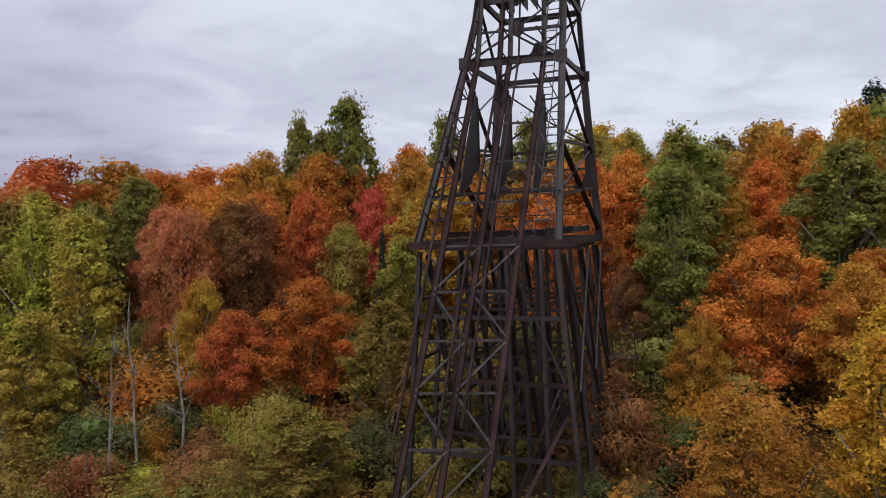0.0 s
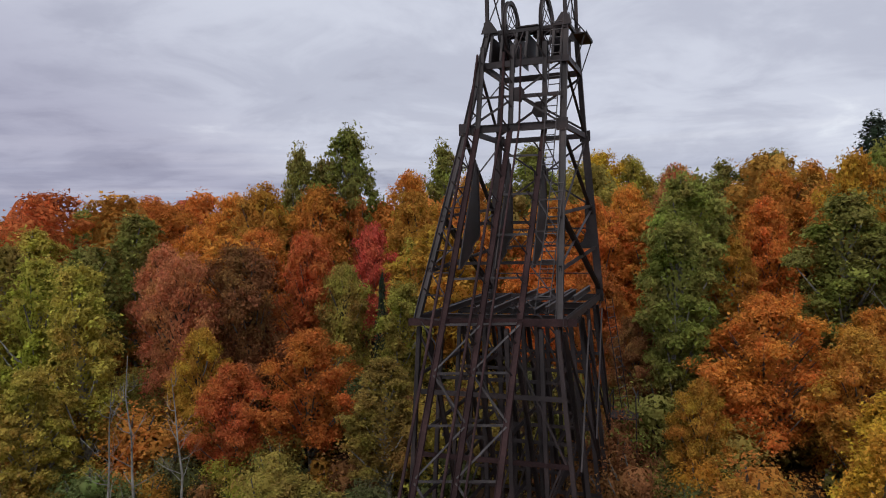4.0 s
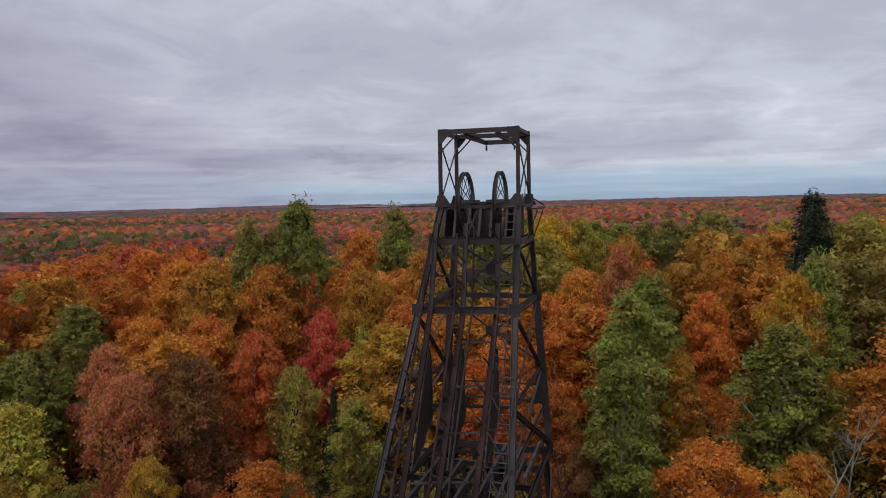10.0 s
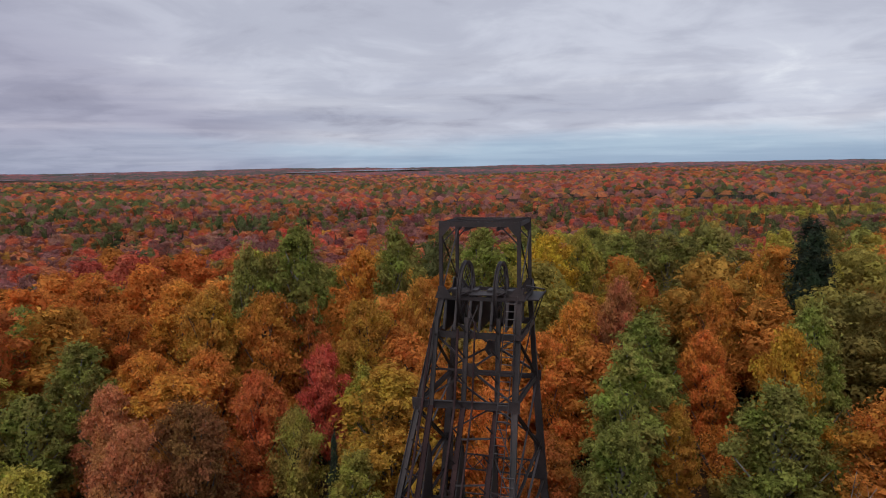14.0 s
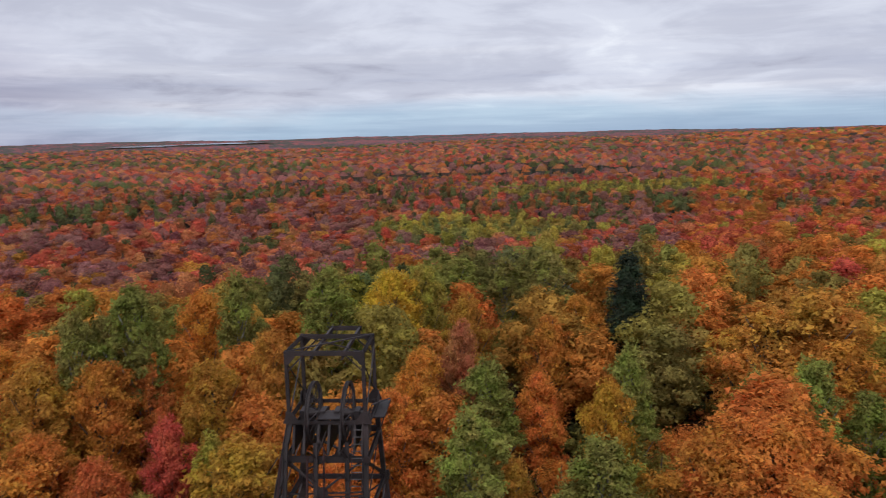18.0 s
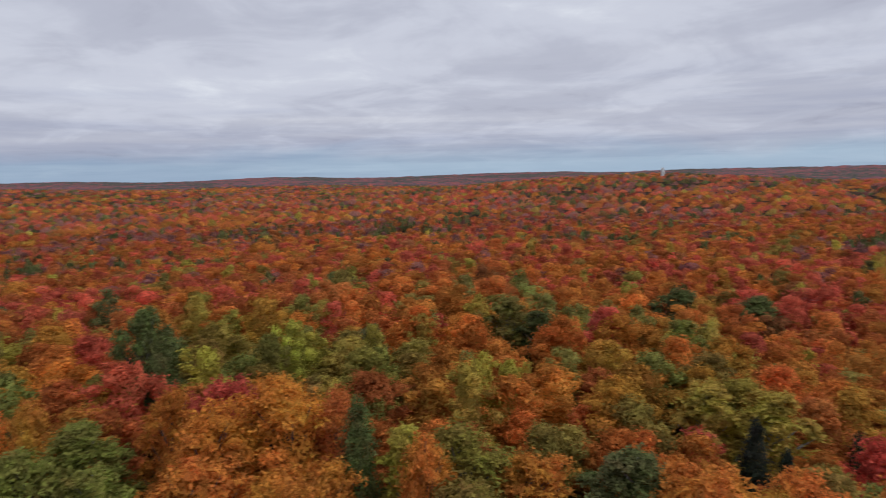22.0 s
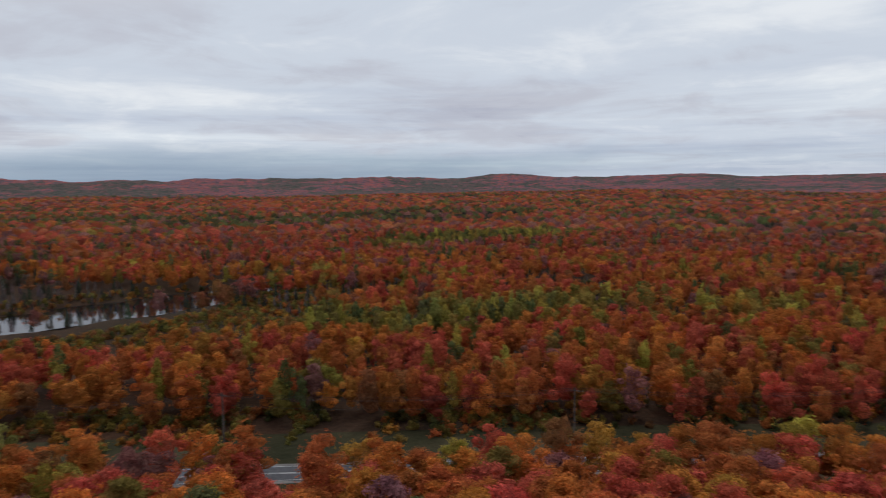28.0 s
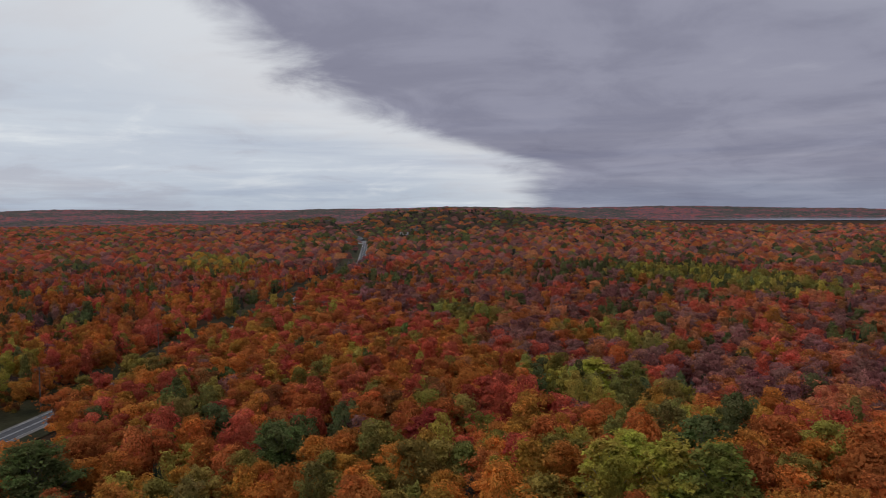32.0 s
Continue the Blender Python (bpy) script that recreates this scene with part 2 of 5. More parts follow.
WHITE = two_scale("white_painted_siding", (0.6, 0.6, 0.6), (0.74, 0.74, 0.73), (0.84, 0.84, 0.83), 0.3, 4, 0.6)


def forest_floor():
    m, nt, b = material("forest_floor", 0.95)
    n1, n2, n3 = noise_node(nt, 0.004, 4), noise_node(nt, 0.035, 5, 0.65), noise_node(nt, 0.8, 5, 0.65)
    far = ramp_node(nt, n1, ((0.36, (0.038, 0.03, 0.018)), (0.5, (0.062, 0.028, 0.018)), (0.64, (0.055, 0.038, 0.027))))
    near = ramp_node(nt, n2, ((0.34, (0.028, 0.028, 0.015)), (0.5, (0.06, 0.034, 0.018)), (0.66, (0.085, 0.045, 0.022))))
    c = mix_node(nt, 0.5, far, near)
    c = mix_node(nt, 1.0, c, ramp_node(nt, n3, ((0.3, (0.6, 0.6, 0.6)), (0.7, (1.35, 1.35, 1.35)))), "MULTIPLY")
    nt.links.new(c, b.inputs["Base Color"])
    bump_node(nt, b, n3, 0.8, 0.3)
    return m


FLOOR = forest_floor()


def water_material():
    m, nt, b = material("still_water", 0.06)
    b.inputs["Base Color"].default_value = (0.012, 0.014, 0.016, 1)
    n = noise_node(nt, 0.6, 3)
    bump_node(nt, b, n, 0.08, 0.05)
    return m


WATER = water_material()
FAR_WATER = material("calm_lake_water", 0.05)[0]
FAR_WATER.node_tree.nodes["Principled BSDF"].inputs["Base Color"].default_value = (0.02, 0.024, 0.03, 1)

# ---- the lie of the land ----


def waves(x, y, size, seed):
    """Smooth value between about -1 and 1, of the given feature size in metres."""
    r = np.random.RandomState(seed)
    out = 0
    for k in range(5):
        a, ph = r.uniform(0, 6.283), r.uniform(0, 6.283)
        f = 6.283 / size * r.uniform(0.55, 1.6)
        out = out + np.sin((x * math.cos(a) + y * math.sin(a)) * f + ph + 0.8 * np.sin((y * math.cos(a) - x * math.sin(a)) * f * 0.7 + ph))
    return out / 3.2


def step(a, b, v):
    t = np.clip((v - a) / (b - a), 0, 1)
    return t * t * (3 - 2 * t)


ROAD = ((4200, -2050), (900, -585), (430, -358), (252, -274), (155, -226), (-40, -124), (-111, -85), (-172, -44), (-212, -17), (-310, 32), (-513, 138), (-656, 205), (-1100, 352), (-1900, 560), (-4300, 900))
ROAD_Z = -5.0


def road_side(x, y):
    """Signed distance from the road's middle; positive on the far (southern) side."""
    x, y = np.asarray(x, float), np.asarray(y, float)
    best = np.full(x.shape, 1e9)
    for (x0, y0), (x1, y1) in zip(ROAD, ROAD[1:]):
        dx, dy = x1 - x0, y1 - y0
        n = math.hypot(dx, dy)
        t = np.clip(((x - x0) * dx + (y - y0) * dy) / n**2, 0, 1)
        d = np.hypot(x - x0 - t * dx, y - y0 - t * dy)
        s = np.sign((x - x0) * dy - (y - y0) * dx)
        d = np.where(s >= 0, -d, d)
        best = np.where(np.abs(d) < np.abs(best), d, best)
    return best


LAKES = ((-45, -352, 92, 22, 0.22), (-1690, 2130, 470, 360, 0.69), (-1500, 3550, 150, 160, 0.4), (-360, 3330, 130, 380, 0.0), (-10, 3420, 160, 300, -0.1))
LAKE_Z = (-9.0, 7.0, 14.0, 13.0, 16.0)


def lake_level(x, y, k):
    cx, cy, a, b, turn = LAKES[k]
    dx, dy = x - cx, y - cy
    u, v = dx * math.cos(turn) + dy * math.sin(turn), dy * math.cos(turn) - dx * math.sin(turn)
    return np.sqrt((u / a) ** 2 + (v / b) ** 2) + 0.14 * waves(x, y, b * 1.6, 40 + k)


def ground_z(x, y):
    x, y = np.asarray(x, float), np.asarray(y, float)
    r = np.hypot(x, y)
    z = -7 + 19 * np.exp(-((x - 95) ** 2 / 60000 + (y - 45) ** 2 / 24000))
    z = z + 5 * np.exp(-((x - 18) ** 2 / 2600 + (y - 82) ** 2 / 1500)) - 3.0 * np.exp(-((x + 2) ** 2 + (y - 12) ** 2) / 900)
    # the wooded plateau round the mine, falling away to the valley in the north
    plateau = np.maximum(5.0 * np.exp(-(((x + 48) / 36) ** 4) - ((y - 75) / 36) ** 4), 3.5 * np.exp(-(((x - 85) / 62) ** 4) - ((y - 20) / 60) ** 4))
    z = z + plateau * step(38, 56, r)
    z = z + 8 * np.exp(-((x - 260) ** 2 / 30000 + (y + 110) ** 2 / 20000))
    z = z + 36 * np.exp(-((x - 1400) ** 2 / 400000 + (y + 430) ** 2 / 220000))
    z = z + 33 * np.exp(-((x - 1700) ** 2 / 900000 + (y - 1500) ** 2 / 600000))
    z = z + waves(x, y, 420, 3) * 2.2 * step(120, 700, r) + waves(x, y, 60, 4) * 0.5
    z = z + waves(x, y, 1500, 5) * 9 * step(700, 2200, r)
    # hills along the southern horizon, a low rim all round
    south = np.clip((-y - 0.05 * x) / np.maximum(r, 1), -1, 1)
    hills = step(0.45, 0.9, south) * (41 + 27 * waves(x, y, 1100, 6) + 13 * waves(x, y, 420, 7))
    z = z + hills * step(2400, 3600, r) * (1 - 0.3 * step(3900, 4700, r))
    # the rim stands higher in the east and west; a wooded knoll in the west
    east = step(0.55, 0.9, x / np.maximum(r, 1))
    west = step(0.45, 0.85, -x / np.maximum(r, 1))
    z = z + 44 * np.exp(-((x + 1690) ** 2 / 150000 + (y - 760) ** 2 / 220000))
    z = z + (17 + 11 * east + 34 * west + 4 * waves(x, y, 1600, 8)) * step(2600, 4700, r) * (1 - step(0.45, 0.9, south))
    rs = np.abs(road_side(x, y))
    flat = 1 - step(14, 60, rs) 
    z = z * (1 - flat * (r < 2200)) + (ROAD_Z - 0.1 * np.minimum(rs, 14) * 0.3) * flat * (r < 2200)
    for k in range(len(LAKES)):
        l = lake_level(x, y, k)
        z = np.where(l < 1.6, z * step(1.05, 1.6, l) + (LAKE_Z[k] - 1.2) * (1 - step(1.05, 1.6, l)), z)
    return z


def mesh_from(name, verts, faces, mat, smooth=False):
    """A mesh from numpy arrays: vertices n x 3, faces m x 3 or m x 4."""
    me = bpy.data.meshes.new(name)
    k = faces.shape[1]
    me.vertices.add(len(verts))
    me.vertices.foreach_set("co", np.ascontiguousarray(verts, np.float32).ravel())
    me.loops.add(faces.size)
    me.loops.foreach_set("vertex_index", np.ascontiguousarray(faces, np.int32).ravel())
    me.polygons.add(len(faces))
    me.polygons.foreach_set("loop_start", np.arange(0, faces.size, k, dtype=np.int32))
    me.polygons.foreach_set("loop_total", np.full(len(faces), k, np.int32))
    if smooth:
        me.polygons.foreach_set("use_smooth", np.ones(len(faces), bool))
    me.update(calc_edges=True)
    me.materials.append(mat)
    return me


def polar_sheet(name, radii, spokes, height, mat):
    th = np.linspace(0, 2 * np.pi, spokes, endpoint=False)
    R, T = np.meshgrid(radii, th, indexing="ij")
    x, y = R * np.cos(T), R * np.sin(T)
    v = np.stack([x, y, height(x, y)], -1).reshape(-1, 3)
    i, j = np.meshgrid(np.arange(len(radii) - 1), np.arange(spokes), indexing="ij")
    a, b = i * spokes + j, i * spokes + (j + 1) % spokes
    f = np.stack([a, a + spokes, b + spokes, b], -1).reshape(-1, 4)
    return mesh_from(name, v, f, mat, True)


radii = np.concatenate([[0.5], np.arange(4, 160, 4), np.geomspace(160, 4850, 110)])
ground = tagged(new("ground", polar_sheet("ground", radii, 360, ground_z, FLOOR)), "leaf-strewn forest floor rolling out to the horizon", "ground", kind="structure")

for k, (cx, cy, a, b, turn) in enumerate(LAKES):
    th = np.linspace(0, 2 * np.pi, 72, endpoint=False)
    out = []
    for t in th:
        s = 1.0
        for _ in range(12):
            u, v = a * s * math.cos(t), b * s * math.sin(t)
            X, Y = cx + u * math.cos(turn) - v * math.sin(turn), cy + u * math.sin(turn) + v * math.cos(turn)
            s *= 1 + 0.5 * (1.12 - float(lake_level(X, Y, k)))
        out.append((X, Y, LAKE_Z[k]))
    bm = bmesh.new()
    bm.faces.new([bm.verts.new(p) for p in out])
    me = bpy.data.meshes.new("lake")
    bm.to_mesh(me)
    bm.free()
    me.materials.append(WATER if k == 0 else FAR_WATER)
    tagged(new("lake", me), "still dark pond reflecting the cloudy sky" if k == 0 else "distant lake lying pale between woods", "water", kind="structure")


def ribbon(name, offset, width, lift, mat, span=(-1e9, 1e9), dash=None):
    """A strip along the road, at an offset from its middle."""
    pts = []
    for (x0, y0), (x1, y1) in zip(ROAD, ROAD[1:]):
        n = max(2, int(math.hypot(x1 - x0, y1 - y0) / 12))
        pts += [Vector((x0 + (x1 - x0) * i / n, y0 + (y1 - y0) * i / n)) for i in range(n)]
    for _ in range(30):
        pts = [pts[0]] + [(a + b * 2 + c) / 4 for a, b, c in zip(pts, pts[1:], pts[2:])] + [pts[-1]]
    p = np.array([tuple(q) for q in pts])
    d = np.gradient(p, axis=0)
    d /= np.linalg.norm(d, axis=1, keepdims=True)
    q = np.stack([-d[:, 1], d[:, 0]], -1)
    c = np.stack([p + q * (offset + side * width) for side in (-0.5, 0.5)], 1).reshape(-1, 2)
    z = np.where(np.hypot(c[:, 0], c[:, 1]) < 2000, np.maximum(ground_z(c[:, 0], c[:, 1]), ROAD_Z), ground_z(c[:, 0], c[:, 1])) + lift
    v = np.concatenate([c, z[:, None]], 1)
    f = np.array([(2 * i - 2, 2 * i, 2 * i + 1, 2 * i - 1) for i in range(1, len(p)) if span[0] < p[i, 0] < span[1]])
    return mesh_from(name, v, f, mat)


tagged(new("road_shoulder", ribbon("road_shoulder", 0, 9.0, 0.06, GRAVEL)), "pale gravel shoulder beside the highway", "road", kind="structure")
tagged(new("road_verge", ribbon("road_verge", 6, 30, 0.03, GRASS)), "dry mown grass verge under the power line", "ground", kind="structure")
tagged(new("road", ribbon("road", 0, 7.0, 0.11, ASPHALT)), "grey two-lane asphalt highway cut through woods", "road", kind="structure")
for off, wid in ((-3.15, 0.16), (3.15, 0.16), (-0.18, 0.12), (0.18, 0.12)):
    tagged(new("lane_line", ribbon("lane_line", off, wid, 0.125, PAINT)), "painted line on the asphalt", "road marking", kind="structure")

# ---- trees ----
COLOURS = {
    "orange": (0.62, 0.225, 0.056), "burnt": (0.53, 0.165, 0.056), "red": (0.60, 0.125, 0.085), "crimson": (0.40, 0.07, 0.062), "pink": (0.56, 0.215, 0.105),
    "rust": (0.33, 0.15, 0.066), "gold": (0.62, 0.325, 0.052), "amber": (0.55, 0.265, 0.058), "olive": (0.32, 0.235, 0.063),
    "lime": (0.46, 0.36, 0.078), "green": (0.285, 0.25, 0.074), "deep": (0.155, 0.16, 0.066), "pine": (0.05, 0.06, 0.043),
    "grey": (0.14, 0.122, 0.118), "plum": (0.31, 0.145, 0.145),
}


def unit(v):
    return v / np.maximum(np.linalg.norm(v, axis=-1, keepdims=True), 1e-9)


TALL = {"maple": 2.55, "aspen": 3.7, "pine": 4.2, "shrub": 1.2}


def crown_limit(kind, h):
    """Half width of a crown at the share h of its height."""
    h = np.clip(h, 0, 1)
    if kind == "maple":
        return np.sin(np.pi * np.minimum(1, 0.12 + 0.85 * h ** 0.9)) ** 0.6
    if kind == "aspen":
        return np.sin(np.pi * np.minimum(1, 0.14 + 0.8 * h)) ** 0.6 * (1.02 - 0.16 * h)
    if kind == "pine":
        return 0.07 + 0.93 * (1 - h) ** 0.62
    return 1 - 0.55 * h


def crown_shape(kind, r, few=1.0):
    """Spray centres, radii and outward ways, and the lobes, of a crown of half width 1 from z 0 to the kind's height."""
    c, rad, way, lobe = [], [], [], []
    tall = TALL[kind]
    if kind == "pine":
        # whorls of drooping boughs
        for i in range(17):
            h = (i + 0.4 * r.rand()) / 17
            for k in range(r.randint(5, 9)):
                a, reach = r.uniform(0, 6.283), float(crown_limit(kind, h)) * r.uniform(0.55, 1.15)
                for q in (0.4, 0.7, 0.95):
                    c.append((reach * q * math.cos(a), reach * q * math.sin(a), h * tall * 0.96 + 0.12 - 0.3 * q * reach + 0.05 * r.randn()))
                    rad.append((0.1 + 0.1 * (1 - h)) * r.uniform(0.7, 1.2))
                    way.append((math.cos(a) * 0.6, math.sin(a) * 0.6, 0.6))
        return np.array(c), np.array(rad), np.array(way), lobe
    # limbs end in lobes of uneven size, each lobe capped by a shell of sprays
    lobes, sprays, size, flat = {"maple": (34, 13, 0.115, 0.72), "aspen": (30, 11, 0.115, 1.0), "shrub": (7, 8, 0.22, 0.9)}[kind]
    lobes = max(4, int(lobes * few))
    lean = r.uniform(-0.2, 0.2, 2)
    grow = 1 / max(few, 0.12) ** 0.36
    for i in range(lobes):
        h = min(0.97, (i + 0.1 + 0.8 * r.rand()) / lobes)
        a = i * 2.399 + r.uniform(-0.7, 0.7)
        d = float(crown_limit(kind, h)) * (0.28 + 0.72 * r.rand() ** 0.75) * (1 if h < 0.88 else 0.55)
        big = r.uniform(0.2, 0.4) * {"maple": 1.1 - 0.25 * h, "aspen": 1.05 - 0.35 * h, "shrub": 1.5}[kind] * min(grow, 1.7)
        mid = np.array((d * math.cos(a) + lean[0] * h, d * math.sin(a) + lean[1] * h, h * tall * 0.9 + 0.12))
        lobe.append((mid, big, flat))
        for k in range(max(3, int(sprays * (0.5 + 2.2 * big)))):
            q = r.normal(size=3)
            q = q / np.linalg.norm(q)
            q[2] = abs(q[2]) if r.rand() < 0.85 else q[2]
            c.append(mid + q * big * np.array((1, 1, flat)) * r.uniform(0.8, 1.12))
            rad.append(size * grow * r.uniform(0.6, 1.4))
            way.append(q)
    return np.array(c), np.array(rad), np.array(way), lobe


PHI = (1 + 5**0.5) / 2
BALL_V = unit(np.array([(s * 1.0, t * PHI, 0) for s in (-1, 1) for t in (-1, 1)] + [(0, s * 1.0, t * PHI) for s in (-1, 1) for t in (-1, 1)] + [(s * PHI, 0, t * 1.0) for s in (-1, 1) for t in (-1, 1)]))
# the twenty faces: every three corners that lie side by side
BALL_F = np.array([(i, j, k) if np.dot(np.cross(BALL_V[j] - BALL_V[i], BALL_V[k] - BALL_V[i]), BALL_V[i]) > 0 else (i, k, j)
                   for i in range(12) for j in range(i + 1, 12) for k in range(j + 1, 12)
                   if max(np.linalg.norm(BALL_V[i] - BALL_V[j]), np.linalg.norm(BALL_V[j] - BALL_V[k]), np.linalg.norm(BALL_V[i] - BALL_V[k])) < 1.2])
OCTA_V = np.array(((1, 0, 0), (0, 1, 0), (-1, 0, 0), (0, -1, 0), (0, 0, 1), (0, 0, -1)), float)
OCTA_F = np.array(((0, 1, 4), (1, 2, 4), (2, 3, 4), (3, 0, 4), (1, 0, 5), (2, 1, 5), (3, 2, 5), (0, 3, 5)))


def crown_hull(kind, rings, sides, swell, rough, r):
    """A lumpy inner mass of twigs and leaves, uneven all round."""
    h = (np.arange(rings) + 0.5) / rings
    th = np.arange(sides) * 2 * np.pi / sides
    w = crown_limit(kind, h)[:, None] * swell * (1 + rough * r.randn(rings, sides).clip(-1.6, 1.6))
    z = (h * TALL[kind])[:, None] + 0.09 * TALL[kind] / rings * 3 * r.randn(rings, sides)
    off = r.uniform(0, 1, (rings, 1)) * 2 * np.pi / sides
    v = np.stack([np.cos(th + off) * w, np.sin(th + off) * w, np.broadcast_to(z, w.shape)], -1).reshape(-1, 3)
    v = np.concatenate([v, [[0, 0, TALL[kind] * (0.5 + 0.5 * swell)], [0, 0, 0.0]]])
    f = []
    for i in range(rings - 1):
        for j in range(sides):
            p, q = i * sides + j, i * sides + (j + 1) % sides
            f += [(p, q, q + sides), (p, q + sides, p + sides)]
    top, low = rings * sides, rings * sides + 1
    for j in range(sides):
        f.append(((rings - 1) * sides + j, (rings - 1) * sides + (j + 1) % sides, top))
        f.append(((j + 1) % sides, j, low))
    return v, np.array(f)


def crown_leaves(kind, count, size, seed, hull=None, few=1.0, fill=0.8):
    """Vertices and faces of a crown: leaves on fuzzy sprays over lobes, with gaps between the lobes."""
    r = np.random.RandomState(seed)
    c, rad, way, lobe = crown_shape(kind, r, few)
    w = rad ** 2
    pick = r.choice(len(c), count, p=w / w.sum())
    d = r.normal(size=(count, 3)) * 0.62
    d *= np.minimum(1, 1.5 / np.maximum(np.linalg.norm(d, axis=1, keepdims=True), 1e-6))
    p = c[pick] + d * np.array((1, 1, 0.6)) * rad[pick][:, None]
    # a share of the leaves cloaks the whole crown
    k = int(count * {"maple": 0.1, "aspen": 0.1, "pine": 0.2, "shrub": 0.2}[kind])
    h, a = r.rand(k) ** 0.9, r.uniform(0, 6.283, k)
    rr = crown_limit(kind, h) * r.uniform(0.45, 0.95, k) * (1 + 0.2 * np.sin(a * 3 + h * 9) + 0.15 * np.sin(a * 5 - h * 14))
    p[:k] = np.stack([rr * np.cos(a), rr * np.sin(a), h * TALL[kind] * r.uniform(0.94, 1.02, k)], -1)
    n = unit(way[pick] * 0.7 + r.normal(size=p.shape) * 0.42 + (0, 0, 0.55))
    u = unit(np.cross(n, r.normal(size=p.shape)))
    v = np.cross(n, u)
    s = size * 1.2 * r.uniform(0.6, 1.3, (count, 1))
    co = [np.stack([p - u * s * 0.55 - v * s * 0.3, p + v * s * 0.65, p + u * s * 0.55 - v * s * 0.3], 1).reshape(-1, 3)]
    f = [np.arange(count * 3).reshape(-1, 3)]
    off = count * 3
    bv, bf = (BALL_V, BALL_F) if few > 0.2 else (OCTA_V, OCTA_F)
    for mid, big, flat in lobe:
        # the lobe's shaded inner mass of twigs
        co.append(mid + bv * big * fill * np.array((1, 1, flat)) * r.uniform(0.8, 1.2, (len(bv), 1)))
        f.append(bf + off)
        off += len(bv)
    if hull:
        hv, hf = crown_hull(kind, *hull, r)
        f.append(hf + off)
        co.append(hv)
    return np.concatenate(co), np.concatenate(f), c, rad


def tube(bm, pts, radii, sides=6):
    rings = []
    for i, p in enumerate(pts):
        d = (Vector(pts[min(i + 1, len(pts) - 1)]) - Vector(pts[max(i - 1, 0)])).normalized()
        a = d.orthogonal().normalized()
        b = d.cross(a)
        rings.append([bm.verts.new(Vector(p) + (a * math.cos(t) + b * math.sin(t)) * radii[i]) for t in [k * 6.2832 / sides for k in range(sides)]])
    for r0, r1 in zip(rings, rings[1:]):
        for k in range(sides):
            bm.faces.new((r0[k], r0[(k + 1) % sides], r1[(k + 1) % sides], r1[k]))
    bm.faces.new(rings[-1])


def finish(name, bm, mat, smooth=False):
    me = bpy.data.meshes.new(name)
    for f in bm.faces:
        f.smooth = smooth
    bm.to_mesh(me)
    bm.free()
    me.materials.append(mat)
    return me


def trunk_mesh(kind, clumps, base, height, width, mat, seed):
    """A tapered, slightly bent trunk with limbs that reach into the clumps."""
    r = random.Random(seed)
    bm = bmesh.new()
    bend = [(r.uniform(-0.25, 0.25), r.uniform(-0.25, 0.25)) for _ in range(6)]
    pts = [(bend[i][0] * i / 5, bend[i][1] * i / 5, -0.6 + (height * 0.9 + 0.6) * i / 5) for i in range(6)]
    tube(bm, pts, [0.26 * (1 - 0.17 * i) * (1.25 if i == 0 else 1) for i in range(6)], 7)
    for c in clumps[::7] if kind != "pine" else clumps[:0]:
        end = Vector((c[0] * width, c[1] * width, base + c[2] * width))
        z0 = max(base * 0.75, end.z - 0.5 * math.hypot(end.x, end.y) - 1.2)
        t = min(0.95, z0 / (height * 0.9))
        s = Vector((bend[3][0] * t, bend[3][1] * t, z0))
        tube(bm, (s, s.lerp(end, 0.5) + Vector((0, 0, -0.25)), end), (0.1, 0.06, 0.02), 4)
    return finish("trunk", bm, mat, True)


VARIANTS = {}


def variant(kind, fine, i):
    """Shared trunk and crown meshes, 1 m of crown radius being scaled by the tree."""
    key = (kind, fine, i)
    if key not in VARIANTS:
        width = {"maple": 3.1, "aspen": 2.15, "pine": 2.9, "shrub": 1.7}[kind]
        base = {"maple": 1.5, "aspen": 2.2, "pine": 1.0, "shrub": 0.15}[kind]
        tall = TALL[kind] * width + base
        count, size = {3: (24000, 0.15), 2: (15000, 0.19), 1: (8000, 0.25)}[fine]
        if kind == "shrub":
            count, size = count // 3, size * 0.45
        v, f, c, rad = crown_leaves(kind, count, size / width, 100 + i * 7 + fine + len(kind), (7, 9, 0.42 if kind != "pine" else 0.55, 0.34), 1.0, 0.74 if kind == "maple" else 0.66)
        v = v * width + (0, 0, base)
        crown = mesh_from(kind + "_crown", v, f, LEAF)
        trunk = trunk_mesh(kind, c, base, tall, width, PALE_BARK if kind == "aspen" else BARK, i)
        VARIANTS[key] = (trunk, crown, tall, width)
    return VARIANTS[key]


NAMES = {"maple": "maple_tree", "aspen": "aspen_tree", "pine": "spruce_tree", "shrub": "shrub"}
WORDS = {"orange": "bright orange", "burnt": "burnt orange", "red": "red", "crimson": "deep crimson", "pink": "salmon pink", "rust": "rusty brown", "gold": "golden yellow",
         "amber": "amber", "olive": "olive green and yellow", "lime": "yellow-green", "green": "green", "deep": "dark green", "pine": "blackish green", "grey": "half-bare grey", "plum": "dull plum"}
PLANTED = []


